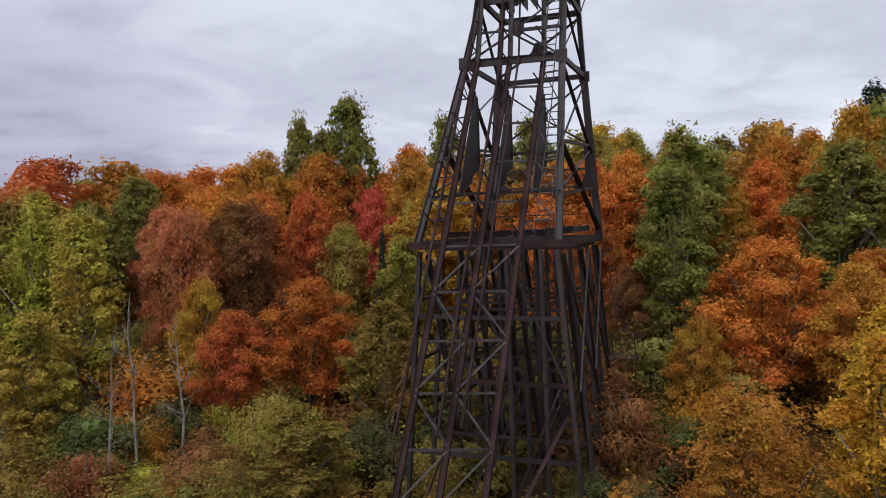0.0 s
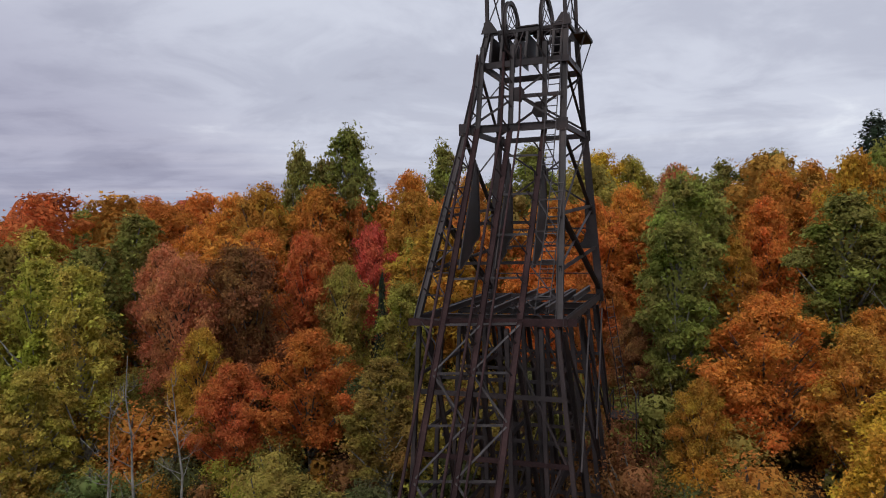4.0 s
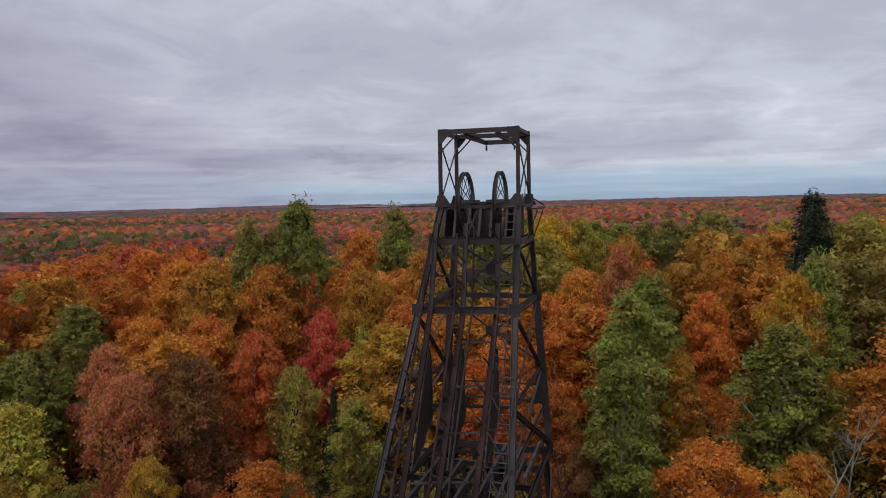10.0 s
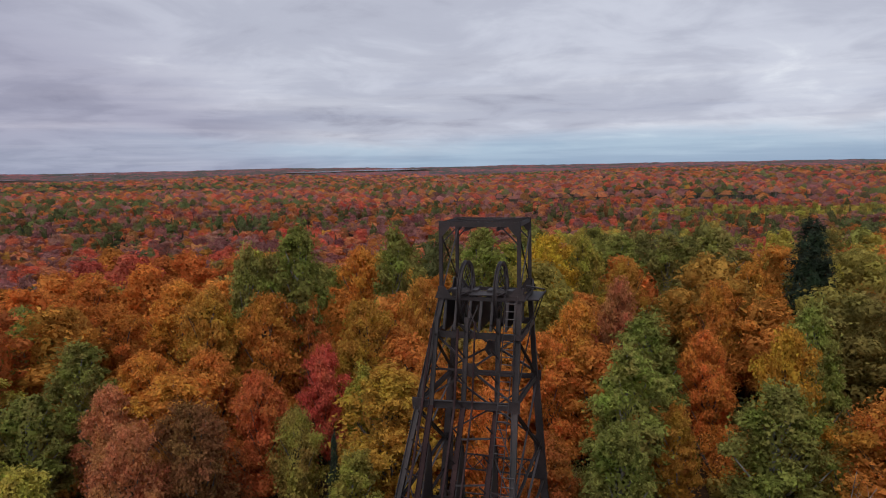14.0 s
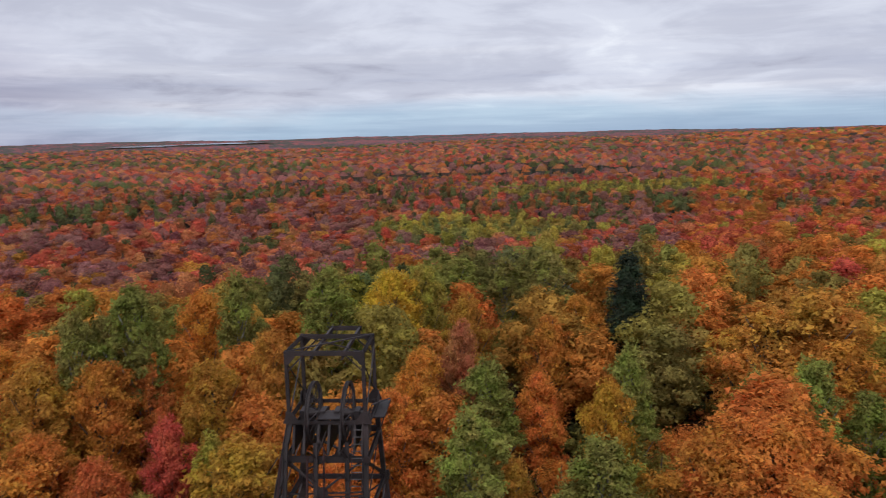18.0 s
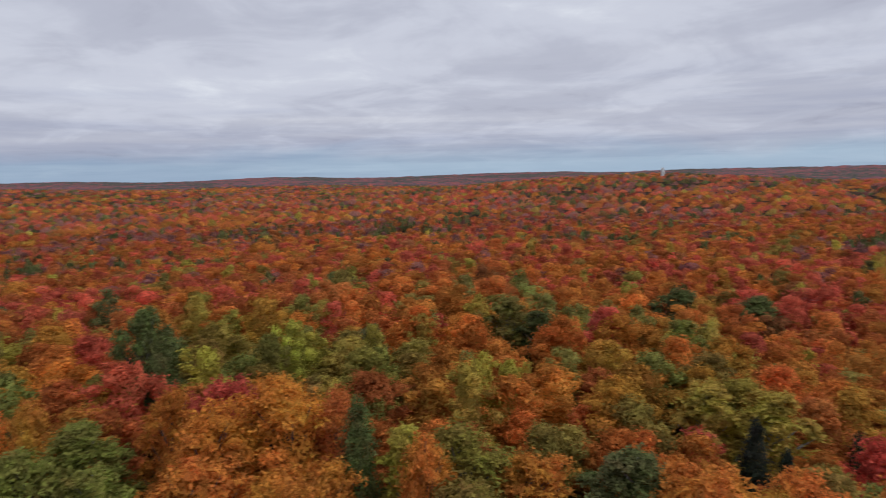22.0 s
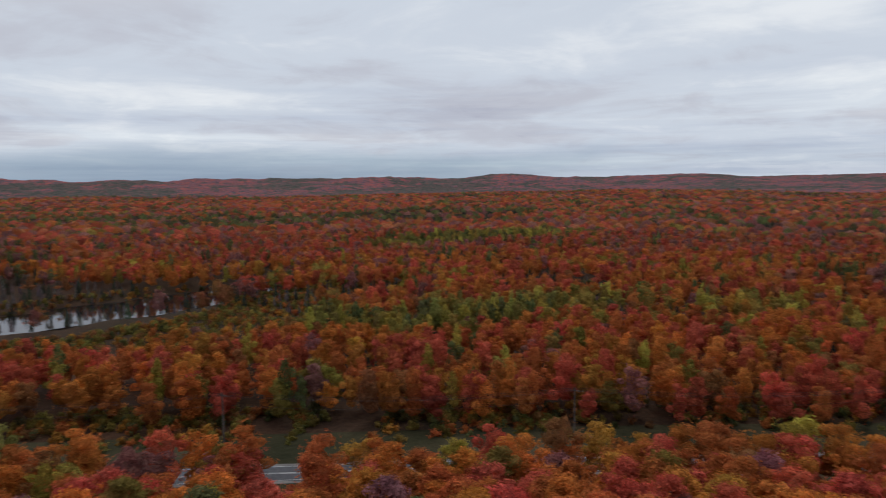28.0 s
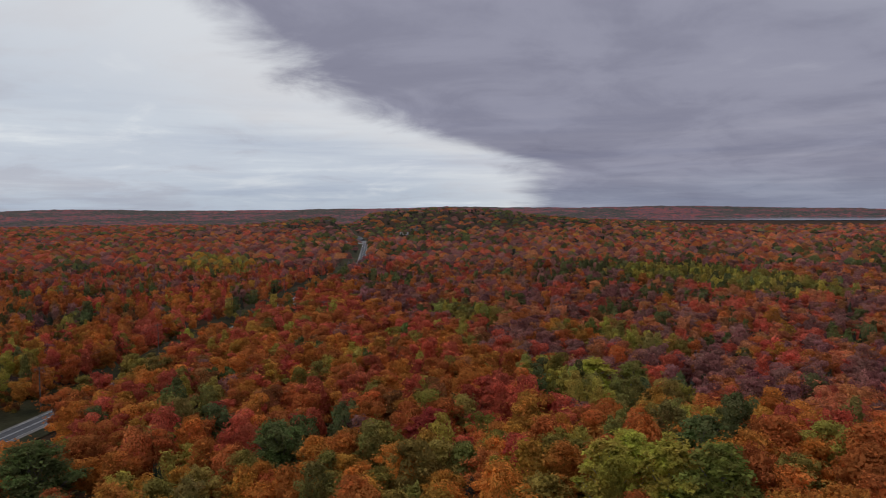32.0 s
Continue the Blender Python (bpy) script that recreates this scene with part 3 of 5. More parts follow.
def plant(kind, x, y, colour, tall=None, fine=1, seed=0, wide=1.0, z=None):
    r = random.Random(seed * 7919 + int(x * 31) + int(y * 17))
    trunk, crown, h, w = variant(kind, fine, r.randrange(4))
    tall = tall or h * r.uniform(0.85, 1.15)
    s = tall / h
    g = float(ground_z(x, y)) if z is None else z
    t = tagged(new(NAMES[kind]), WORDS[colour] + {"maple": " autumn maple with a rounded crown", "aspen": " aspen with a pale slender trunk", "pine": " spruce with a narrow pointed crown", "shrub": " bushy shrub at the wood's edge"}[kind],
               {"shrub": "shrub"}.get(kind, "tree"), "trees of the autumn wood")
    t.matrix_world = Matrix.LocRotScale((x, y, g), Euler((r.uniform(-0.04, 0.04), r.uniform(-0.04, 0.04), r.uniform(0, 6.28))), (s * wide * r.uniform(0.92, 1.08), s * wide * r.uniform(0.92, 1.08), s))
    for nm, me in (("trunk", trunk), ("crown", crown)):
        o = new(nm, me)
        o.parent = t
        if nm == "crown":
            c = COLOURS[colour]
            k = r.uniform(0.85, 1.15)
            o.color = (c[0] * k, c[1] * k * r.uniform(0.88, 1.14), c[2] * k, 1)
    PLANTED.append((x, y, w * s * wide))
    return t


def blocked(x, y):
    """Where no tall tree stands: the road and its verge, ponds, the headframe, the clearing before it."""
    rs = road_side(x, y)
    b = (rs > -7.0 + 2 * waves(x, y, 70, 22)) & (rs < 12 + 14 * np.exp(-(((x + 15) / 85) ** 2)) + 4 * waves(x, y, 90, 21)) & (np.hypot(x, y) < 2500)
    b |= ((x + 22) / 82) ** 2 + ((y + 262) / 46) ** 2 < 1 + 0.3 * waves(x, y, 50, 23)
    for k in range(len(LAKES)):
        b |= lake_level(x, y, k) < (1.1, 1.55, 1.7, 1.7, 1.7)[k]
    b |= np.hypot(x - 4, y - 30) < 9
    b |= (np.hypot(x, y) < 13)
    # a gap in the trees before the road
    q = np.clip(((x + 40) * 11 + (y + 123) * 30) / 1021, 0, 1)
    b |= np.hypot(x + 40 - 11 * q, y + 123 - 30 * q) < 4.5
    q = np.clip(((x - 383) * -68 + (y + 342) * 60) / 8224, 0, 1)
    b |= np.hypot(x - 383 + 68 * q, y + 342 - 60 * q) < 12
    q = np.clip(((x + 169) * 33 + (y + 41) * 12) / 1233, 0, 1)
    b |= np.hypot(x + 169 - 33 * q, y + 41 - 12 * q) < 6
    q = np.clip(((x + 195) * 42 + (y + 26) * 10) / 1864, 0, 1)
    b |= np.hypot(x + 195 - 42 * q, y + 26 - 10 * q) < 7
    b |= (np.abs(x - 1 + 0.02 * y) < 4 + 0.5 * np.maximum(y, 0)) & (y > 0) & (y < 27)
    return b


KIND_MIX = {
    "gold_edge": (("lime", 0.2), ("olive", 0.25), ("green", 0.2), ("amber", 0.12), ("gold", 0.08), ("orange", 0.1), ("rust", 0.05)),
    "orange": (("orange", 0.4), ("amber", 0.17), ("burnt", 0.17), ("red", 0.08), ("olive", 0.07), ("green", 0.06), ("lime", 0.05)),
    "red": (("burnt", 0.24), ("orange", 0.25), ("red", 0.25), ("rust", 0.03), ("olive", 0.05), ("grey", 0.06), ("plum", 0.03), ("deep", 0.02), ("amber", 0.04), ("lime", 0.03)),
    "green": (("green", 0.36), ("deep", 0.14), ("lime", 0.24), ("olive", 0.26)),
    "bare": (("grey", 0.76), ("plum", 0.03), ("rust", 0.05), ("pine", 0.16)),
    "near": (("orange", 0.34), ("amber", 0.2), ("burnt", 0.06), ("olive", 0.14), ("gold", 0.04), ("green", 0.14), ("lime", 0.08)),
    "darkgreen": (("deep", 0.3), ("pine", 0.42), ("plum", 0.14), ("rust", 0.06), ("burnt", 0.08)),
    # far mixes: extra plum, pink and grey put haze into the tree colours
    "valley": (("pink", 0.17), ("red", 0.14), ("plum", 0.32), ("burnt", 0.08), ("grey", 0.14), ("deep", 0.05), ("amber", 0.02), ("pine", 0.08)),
    "farred_haze": (("red", 0.3), ("burnt", 0.16), ("plum", 0.24), ("pink", 0.12), ("rust", 0.05), ("olive", 0.04), ("deep", 0.06), ("grey", 0.03)),
}


# stands of one kind: middle, half widths, zone
PATCHES = ((-1690, 760, 420, 480, 7), (5, -108, 42, 26, 1), (28, 92, 34, 16, 2), (-110, 430, 130, 55, 7), (30, 520, 130, 45, 7), (-330, 560, 110, 50, 7), (-150, -207, 66, 22, 2), (270, 440, 100, 45, 2), (96, 262, 45, 62, 2), (-235, -158, 32, 18, 6), (-115, -300, 55, 28, 3), (-550, 1450, 420, 220, 7), (-250, 690, 170, 80, 7),
           (-450, -850, 330, 120, 7), (-60, -1040, 260, 90, 7), (-348, -480, 120, 40, 2), (230, 655, 190, 60, 3),
           (-128, 93, 20, 14, 2), (-80, 72, 12, 14, 2), (-290, 140, 34, 12, 2), (-190, 150, 30, 14, 6), (-350, 360, 90, 50, 2), (-132, 60, 12, 8, 3), (-120, 28, 9, 8, 2), (-1160, 480, 300, 70, 7), (-670, 70, 130, 30, 6))


def zone(x, y):
    """The mix of trees at each place: 0 orange, 1 red, 2 green, 3 bare, 4 far red tinted for haze."""
    r = np.hypot(x, y)
    a, b = waves(x, y, 150, 11), waves(x, y, 480, 12)
    z = np.zeros(x.shape, int)
    west = (-x * 0.75 - y * 0.65)
    z = np.where((west + 40 * a > 35), 1, z)
    z = np.where((r > 500) & (a + b > -0.2), 4, z)
    z = np.where(a * 0.8 + waves(x, y, 60, 13) * 0.6 > 0.78, np.where(r < 300, 2, 7), z)
    z = np.where((r > 350) & (b - a > 0.75), 7, z)
    z = np.where((r > 260) & (y < 0) & (x < 200) & (b + 0.5 * a < -0.62), 3, z)
    z = np.where((z == 0) & (r > 140 + 50 * a), 1, z)
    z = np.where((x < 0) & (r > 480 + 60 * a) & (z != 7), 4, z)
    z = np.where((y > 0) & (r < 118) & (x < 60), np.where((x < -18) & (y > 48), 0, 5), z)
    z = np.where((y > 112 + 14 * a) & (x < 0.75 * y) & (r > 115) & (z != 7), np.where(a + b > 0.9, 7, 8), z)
    w = 0.35 * waves(x, y, 45, 14)
    for cx, cy, rx, ry, k in PATCHES:
        z = np.where(((x - cx) / rx) ** 2 + ((y - cy) / ry) ** 2 < 1 + w, k, z)
    swamp = np.exp(-((x - 190) ** 2 / 30000 + (y + 400) ** 2 / 9000)) + np.exp(-((x - 40) ** 2 / 14000 + (y + 330) ** 2 / 3500))
    z = np.where(swamp > 0.33, 3, z)
    return z


ZONES = ("orange", "red", "green", "bare", "farred_haze", "near", "gold_edge", "darkgreen", "valley")


# ---- the mine headframe ----
# its own frame: u along the front to the east, v to the back, z up
HEAD = Matrix.Translation((2.28, 30.6, 0)) @ Matrix.Rotation(radians(-20.25), 4, "Z")
headframe = tagged(new("mine_headframe"), "tall rusty dark steel mine headframe with two sheave wheels", "mine headframe")
headframe.matrix_world = HEAD


def part(name, bm, mat, parent, label=""):
    o = new(name, finish(name, bm, mat) if isinstance(bm, bmesh.types.BMesh) else bm)
    o.parent = parent
    if label:
        o["label"] = label
    return o


def solid(bm, o, ax, ay, az, x0, x1, y0, y1, z0, z1):
    v = [bm.verts.new(o + ax * x + ay * y + az * z) for z in (z0, z1) for y in (y0, y1) for x in (x0, x1)]
    for f in ((0, 2, 3, 1), (4, 5, 7, 6), (0, 1, 5, 4), (2, 6, 7, 3), (0, 4, 6, 2), (1, 3, 7, 5)):
        bm.faces.new([v[i] for i in f])


def section(bm, p, q, w, h, shape="I", facing=(0, 1, 0)):
    """A rolled steel section from p to q; h lies along facing, w across it."""
    p, q = Vector(p), Vector(q)
    d = q - p
    n = d.length
    d.normalize()
    y = Vector(facing)
    y = y - d * y.dot(d)
    if y.length < 1e-3:
        y = d.orthogonal()
    y.normalize()
    x = y.cross(d)
    w, h = w * SLIM, h * SLIM
    t = max(0.012, min(w, h) * 0.14)
    a, b = w / 2, h / 2
    if shape == "I":
        boxes = ((-a, a, -b, -b + t), (-a, a, b - t, b), (-t / 2, t / 2, -b + t, b - t))
    elif shape == "U":
        boxes = ((-a, a, -b, -b + t), (-a, -a + t, -b + t, b), (a - t, a, -b + t, b))
    elif shape == "L":
        boxes = ((-a, a, -b, -b + t), (-a, -a + t, -b + t, b))
    else:
        boxes = ((-a, a, -b, b),)
    for x0, x1, y0, y1 in boxes:
        solid(bm, p, x, y, d, x0, x1, y0, y1, 0, n)


def beam(name, p, q, w=0.2, h=None, shape="I", mat=None, facing=(0, 1, 0), parent=None, label=""):
    bm = bmesh.new()
    section(bm, p, q, w, h or w, shape, facing)
    return part(name, bm, mat or STEEL, parent or headframe, label)


def plate(name, pts, normal, thick=0.03, mat=None, parent=None, label=""):
    """A flat plate of any outline, with thickness."""
    bm = bmesh.new()
    n = Vector(normal).normalized() * thick / 2
    a = [bm.verts.new(Vector(p) - n) for p in pts]
    b = [bm.verts.new(Vector(p) + n) for p in pts]
    bm.faces.new(a[::-1])
    bm.faces.new(b)
    for i in range(len(a)):
        j = (i + 1) % len(a)
        bm.faces.new((a[i], a[j], b[j], b[i]))
    return part(name, bm, mat or STEEL, parent or headframe, label)


SLIM = 0.63
LEVELS = (34.45, 31.2, 26.83, 19.42)
LEGS = {
    "FL": ((0.0, 0.0), (0.0, 0.12), (-0.7, -1.3), (-1.5, -5.35)),
    "FR": ((3.37, 0.0), (3.35, 0.12), (3.34, -0.92), (3.76, -4.8)),
    "BR": ((3.4, 2.5), (3.4, 2.6), (3.55, 3.4), (4.05, 3.9)),
    "BL": ((0.05, 2.5), (0.03, 2.6), (-0.55, 3.35), (-1.3, 3.9)),
}


def on_leg(leg, z):
    pts = LEGS[leg]
    for (z0, z1), (a, b) in zip(zip(LEVELS, LEVELS[1:]), zip(pts, pts[1:])):
        if z >= z1 - 1e-6:
            t = (z0 - z) / (z0 - z1)
            return Vector((a[0] + (b[0] - a[0]) * t, a[1] + (b[1] - a[1]) * t, z))
    return Vector((*pts[-1], z))


def on_front(u, z):
    """A place on the front face: u from 0 at the left leg to 1 at the right."""
    return on_leg("FL", z).lerp(on_leg("FR", z), u)


def rail_v(z):
    """How far forward the inclined skip track lies at a height."""
    if z > 26.83:
        return -1.2 + (z - 26.83) * 0.2
    return -1.2 - (26.83 - z) * 0.58


# legs
for leg in LEGS:
    front = leg[0] == "F"
    beam("post", on_leg(leg, 34.42), on_leg(leg, 31.0), 0.23, 0.25, "I")
    beam("leg", on_leg(leg, 31.25), on_leg(leg, 26.83), 0.34, 0.4, "I" if front else "B", facing=(1, 0, 0) if front else (0, 1, 0))
    beam("leg", on_leg(leg, 26.83), on_leg(leg, 19.3), 0.34 if front else 0.5, 0.4, "I", facing=(1, 0, 0) if front else (0, 1, 0))
    plate("gusset", [on_leg(leg, 26.83) + Vector((s * 0.24, (-0.17 if front else 0.17), dz)) for s, dz in ((-1, -0.24), (1, -0.24), (1, 0.26), (-1, 0.26))], (0, 1, 0), 0.04)
    s = 1 if leg[1] == "L" else -1
    plate("foot_plate", [on_leg(leg, 31.2) + Vector((du * s, 0.16 if not front else -0.16, dz)) for du, dz in ((-0.3, -0.1), (0.5, -0.1), (0.14, 0.42), (-0.1, 0.42))], (0, 1, 0), 0.035)
    plate("foot_plate", [on_leg(leg, 31.2) + Vector((-0.16 * s, dv * (1 if front else -1), dz)) for dv, dz in ((-0.2, -0.1), (0.45, -0.1), (0.14, 0.4), (-0.1, 0.4))], (1, 0, 0), 0.035)
# back leg stiffening plates with curved knees
for leg, s in (("BR", -1), ("BL", 1)):
    pts = [on_leg(leg, z) + Vector((s * d, 0, 0)) for z, d in ((24.3, 0.05), (23.6, 0.32), (22.4, 0.36), (21.95, 0.55), (21.7, 0.95), (21.6, 0.95), (21.6, 0.02))]
    plate("knee_plate", pts, (0, 1, 0), 0.05)

# crown frame over the sheaves
top = {k: on_leg(k, 34.3) for k in LEGS}
for a, b in (("FL", "FR"), ("BL", "BR"), ("FL", "BL"), ("FR", "BR")):
    beam("top_beam", top[a], top[b], 0.16, 0.32 if a[0] == b[0] else 0.26, "U", facing=(0, 0, 1))
for u in (1.08, 2.45):
    beam("hoist_beam", (u, -0.1, 34.12), (u, 4.35, 34.12), 0.18, 0.3, "I", facing=(0, 0, 1))
    bm = bmesh.new()
    tube(bm, [(u, 4.3 + 0.1 * math.sin(t), 33.87 + 0.12 * math.cos(t)) for t in [k * 0.7 for k in range(10)]], [0.03] * 10, 5)
    part("shackle", bm, STEEL, headframe)
beam("hoist_cross_beam", (1.0, 4.4, 34.15), (2.55, 4.4, 34.15), 0.16, 0.34, "U", facing=(0, 0, 1))
beam("top_brace", top["FL"] + Vector((0.1, 0, 0.1)), top["BR"] + Vector((0, 0, 0.1)), 0.09, 0.09, "L")
beam("top_brace", top["FR"] + Vector((0, 0, 0.06)), top["BL"] + Vector((0, 0, 0.06)), 0.09, 0.09, "L")
for a, b in (("FL", "BL"), ("FR", "BR")):
    beam("side_brace", on_leg(a, 33.9), on_leg(b, 31.6), 0.1, 0.1, "L", facing=(1, 0, 0))
    beam("side_brace", on_leg(b, 33.9) + Vector((0.05, 0, 0)), on_leg(a, 31.6) + Vector((0.05, 0, 0)), 0.1, 0.1, "L", facing=(1, 0, 0))
for a, s in (("FL", 1), ("FR", -1), ("BL", 1), ("BR", -1)):
    face = -0.1 if a[0] == "F" else 0.1
    plate("corner_gusset", [on_leg(a, 34.3) + Vector((s * du, face, dz)) for du, dz in ((-0.06, -0.5), (0.1, -0.5), (0.42, -0.14), (0.42, 0.1), (-0.06, 0.1))], (0, 1, 0), 0.02)
    p = on_leg(a, 33.45)
    beam("knee_brace", p, p + Vector((s * 0.75, 0, 0.75)), 0.1, 0.12, "L")

# sheave deck between 29.6 and 31.2
for v, z in ((-0.42, 29.62), (2.85, 29.62), (0.1, 31.1), (2.6, 31.1)):
    beam("deck_beam", (-0.2, v, z), (3.55, v, z), 0.2, 0.42 if z < 30 else 0.24, "U", facing=(0, 0, 1))
for u in (-0.12, 3.5):
    beam("deck_side_beam", (u, -0.4, 29.62), (u, 2.85, 29.62), 0.2, 0.42, "U", facing=(0, 0, 1))
    beam("deck_side_beam", (u, 0.1, 31.1), (u, 2.6, 31.1), 0.2, 0.24, "U", facing=(0, 0, 1))
for u in (0.15, 0.62, 1.25, 1.72, 2.2, 2.85, 3.2):
    beam("bearing_post", (u, -0.3 if u not in (1.25, 1.72) else -0.42, 29.8), (u + 0.02, 0.12, 31.05), 0.16, 0.2, "I", facing=(0, 1, 0))
    plate("side_sheet", [(u, -0.1, 29.8), (u, 2.2, 29.8), (u, 2.2, 31.0), (u, 0.1, 31.0)], (1, 0, 0), 0.025)
for u0, u1 in ((0.18, 0.6), (2.88, 3.18)):
    plate("back_sheet", [(u0, 1.6, 29.8), (u1, 1.6, 29.8), (u1, 1.6, 31.0), (u0, 1.6, 31.0)], (0, 1, 0), 0.02)
beam("deck_brace", (1.25, -0.5, 30.95), (1.72, -0.55, 29.8), 0.08, 0.08, "L")
beam("deck_brace", (1.72, -0.5, 30.95), (1.25, -0.55, 29.8), 0.08, 0.08, "L")
plate("deck_grating", [(1.2, 0.05, 31.26), (2.2, 0.05, 31.26), (2.2, 0.75, 31.26), (1.2, 0.75, 31.26)], (0, 0, 1), 0.05)

# the two sheave wheels


def sheave(u, v, z, radius):
    rim = bmesh.new()
    n = 40
    prof = ((radius, -0.085), (radius, -0.06), (radius - 0.07, -0.02), (radius - 0.07, 0.02), (radius, 0.06), (radius, 0.085), (radius - 0.15, 0.055), (radius - 0.15, -0.055))
    ring = [[rim.verts.new((x, r * math.cos(k * 6.28319 / n), r * math.sin(k * 6.28319 / n))) for r, x in prof] for k in range(n)]
    for k in range(n):
        a, b = ring[k], ring[(k + 1) % n]
        for i in range(len(prof)):
            j = (i + 1) % len(prof)
            rim.faces.new((a[i], a[j], b[j], b[i]))
    wheel = part("sheave_wheel", rim, STEEL, headframe, "spoked steel sheave wheel with a grooved rim")
    wheel.location = (u, v, z)
    hub = bmesh.new()
    tube(hub, ((-0.3, 0, 0), (0.3, 0, 0)), (0.2, 0.2), 12)
    part("hub", hub, STEEL, wheel)
    for k in range(12):
        for s in (-1, 1):
            a = k * 6.28319 / 12
            b = a + s * 0.42
            sp = bmesh.new()
            tube(sp, ((s * 0.22, 0.18 * math.cos(a), 0.18 * math.sin(a)), (s * 0.05, (radius - 0.13) * math.cos(b), (radius - 0.13) * math.sin(b))), (0.024, 0.02), 5)
            part("spoke", sp, STEEL, wheel)
    return wheel


for u in (0.85, 2.42):
    sheave(u, 0.95, 31.2, 1.42)
shaft = bmesh.new()
tube(shaft, ((0.2, 0.95, 31.2), (3.1, 0.95, 31.2)), (0.11, 0.11), 10)
part("sheave_shaft", shaft, STEEL, headframe)
for u in (0.4, 1.3, 1.95, 2.85):
    bm = bmesh.new()
    solid(bm, Vector((u, 0.95, 31.1)), Vector((1, 0, 0)), Vector((0, 1, 0)), Vector((0, 0, 1)), -0.12, 0.12, -0.3, 0.3, -0.15, 0.28)
    part("bearing_block", bm, STEEL, headframe)

# front bracing between the sheave deck and the middle belt
B = lambda u, z, dv=0.0: on_front(u, z) + Vector((0, dv, 0))
beam("front_beam", B(-0.02, 26.83, -0.1), B(1.02, 26.83, -0.1), 0.24, 0.5, "I", facing=(0, 0, 1))
beam("front_beam", B(0, 28.2), B(1, 28.2), 0.12, 0.14, "L", facing=(0, 0, 1))
beam("front_beam", B(0.5, 28.1, -0.1), B(1, 28.1, -0.1), 0.12, 0.12, "L", facing=(0, 0, 1))
for a, b in (((0.06, 29.5), (0.5, 28.3)), ((0.5, 28.2), (0.05, 27.0)), ((0.5, 28.25), (0.96, 29.5)), ((0.5, 28.2), (0.95, 27.0))):
    beam("front_brace", B(*a), B(*b), 0.13, 0.13, "L")
plate("node_plate", [B(0.5, 28.2, -0.12) + Vector((du, 0, dz)) for du, dz in ((-0.3, -0.2), (-0.2, 0.3), (0.2, 0.35), (0.34, 0.1), (0.2, -0.3))], (0, 1, -0.2), 0.03)
for leg_a, leg_b in (("FL", "BL"), ("FR", "BR")):
    beam("side_beam", on_leg(leg_a, 26.83), on_leg(leg_b, 26.83), 0.2, 0.36, "U", facing=(0, 0, 1))
    beam("side_brace", on_leg(leg_a, 29.5), on_leg(leg_b, 27.0), 0.16, 0.16, "I")
    beam("side_brace", on_leg(leg_b, 29.5), on_leg(leg_a, 27.0), 0.1, 0.1, "L", facing=(1, 0, 0))
    beam("side_brace", on_leg(leg_a, 26.6), on_leg(leg_b, 23.2), 0.22, 0.22, "I")
    beam("side_brace", on_leg(leg_b, 26.5), on_leg(leg_a, 23.0), 0.14, 0.14, "L", facing=(1, 0, 0))
    beam("side_brace", on_leg(leg_a, 23.2), on_leg(leg_b, 19.7), 0.3, 0.3, "I")
    beam("side_strut", on_leg(leg_a, 23.2), on_leg(leg_b, 23.6), 0.16, 0.2, "U", facing=(0, 0, 1))
    beam("side_strut", on_leg(leg_a, 21.1), on_leg(leg_b, 21.65), 0.16, 0.2, "U", facing=(0, 0, 1))
    beam("side_brace", on_leg(leg_b, 23.4), on_leg(leg_a, 21.2), 0.16, 0.16, "L", facing=(1, 0, 0))
beam("back_beam", on_leg("BL", 26.83), on_leg("BR", 26.83), 0.2, 0.36, "U", facing=(0, 0, 1))
beam("back_brace", on_leg("BL", 29.4), on_leg("BR", 27.1), 0.16, 0.16, "L")
beam("back_brace", on_leg("BR", 29.4), on_leg("BL", 27.1), 0.16, 0.16, "L")
back_mid = (on_leg("BL", 28.2) + on_leg("BR", 28.2)) / 2
plate("node_plate", [back_mid + Vector((du, -0.1, dz)) for du, dz in ((-0.4, -0.1), (-0.2, 0.35), (0.25, 0.35), (0.4, -0.1), (0.2, -0.4), (-0.2, -0.4))], (0, 1, 0), 0.03)
for z0, z1 in ((26.6, 23.6),):
    mid = (on_leg("BL", (z0 + z1) / 2) + on_leg("BR", (z0 + z1) / 2)) / 2
    for leg in ("BL", "BR"):
        beam("back_brace", on_leg(leg, z0), mid, 0.13, 0.13, "L")
        beam("back_brace", mid, on_leg(leg, z1), 0.13, 0.13, "L")
    plate("node_plate", [mid + Vector((du, -0.1, dz)) for du, dz in ((-0.35, -0.2), (-0.35, 0.25), (0.35, 0.25), (0.35, -0.2))], (0, 1, 0), 0.03)
# lattice girder across the back
for z in (22.55, 21.75):
    beam("lattice_chord", on_leg("BL", z), on_leg("BR", z), 0.14, 0.14, "L", facing=(0, 0, 1))
for k in range(7):
    a, b = on_leg("BL", 22.55).lerp(on_leg("BR", 22.55), k / 7), on_leg("BL", 21.75).lerp(on_leg("BR", 21.75), (k + 1) / 7)
    c, d = on_leg("BL", 21.75).lerp(on_leg("BR", 21.75), k / 7), on_leg("BL", 22.55).lerp(on_leg("BR", 22.55), (k + 1) / 7)
    beam("lattice_bar", a, b, 0.07, 0.07, "L")
    beam("lattice_bar", c, d, 0.07, 0.07, "L")
for z in (22.9, 21.3):
    beam("inner_beam", on_leg("FL", z) + Vector((0.2, 1.6, 0)), on_leg("FR", z) + Vector((-0.2, 1.6, 0)), 0.14, 0.2, "U", facing=(0, 0, 1))

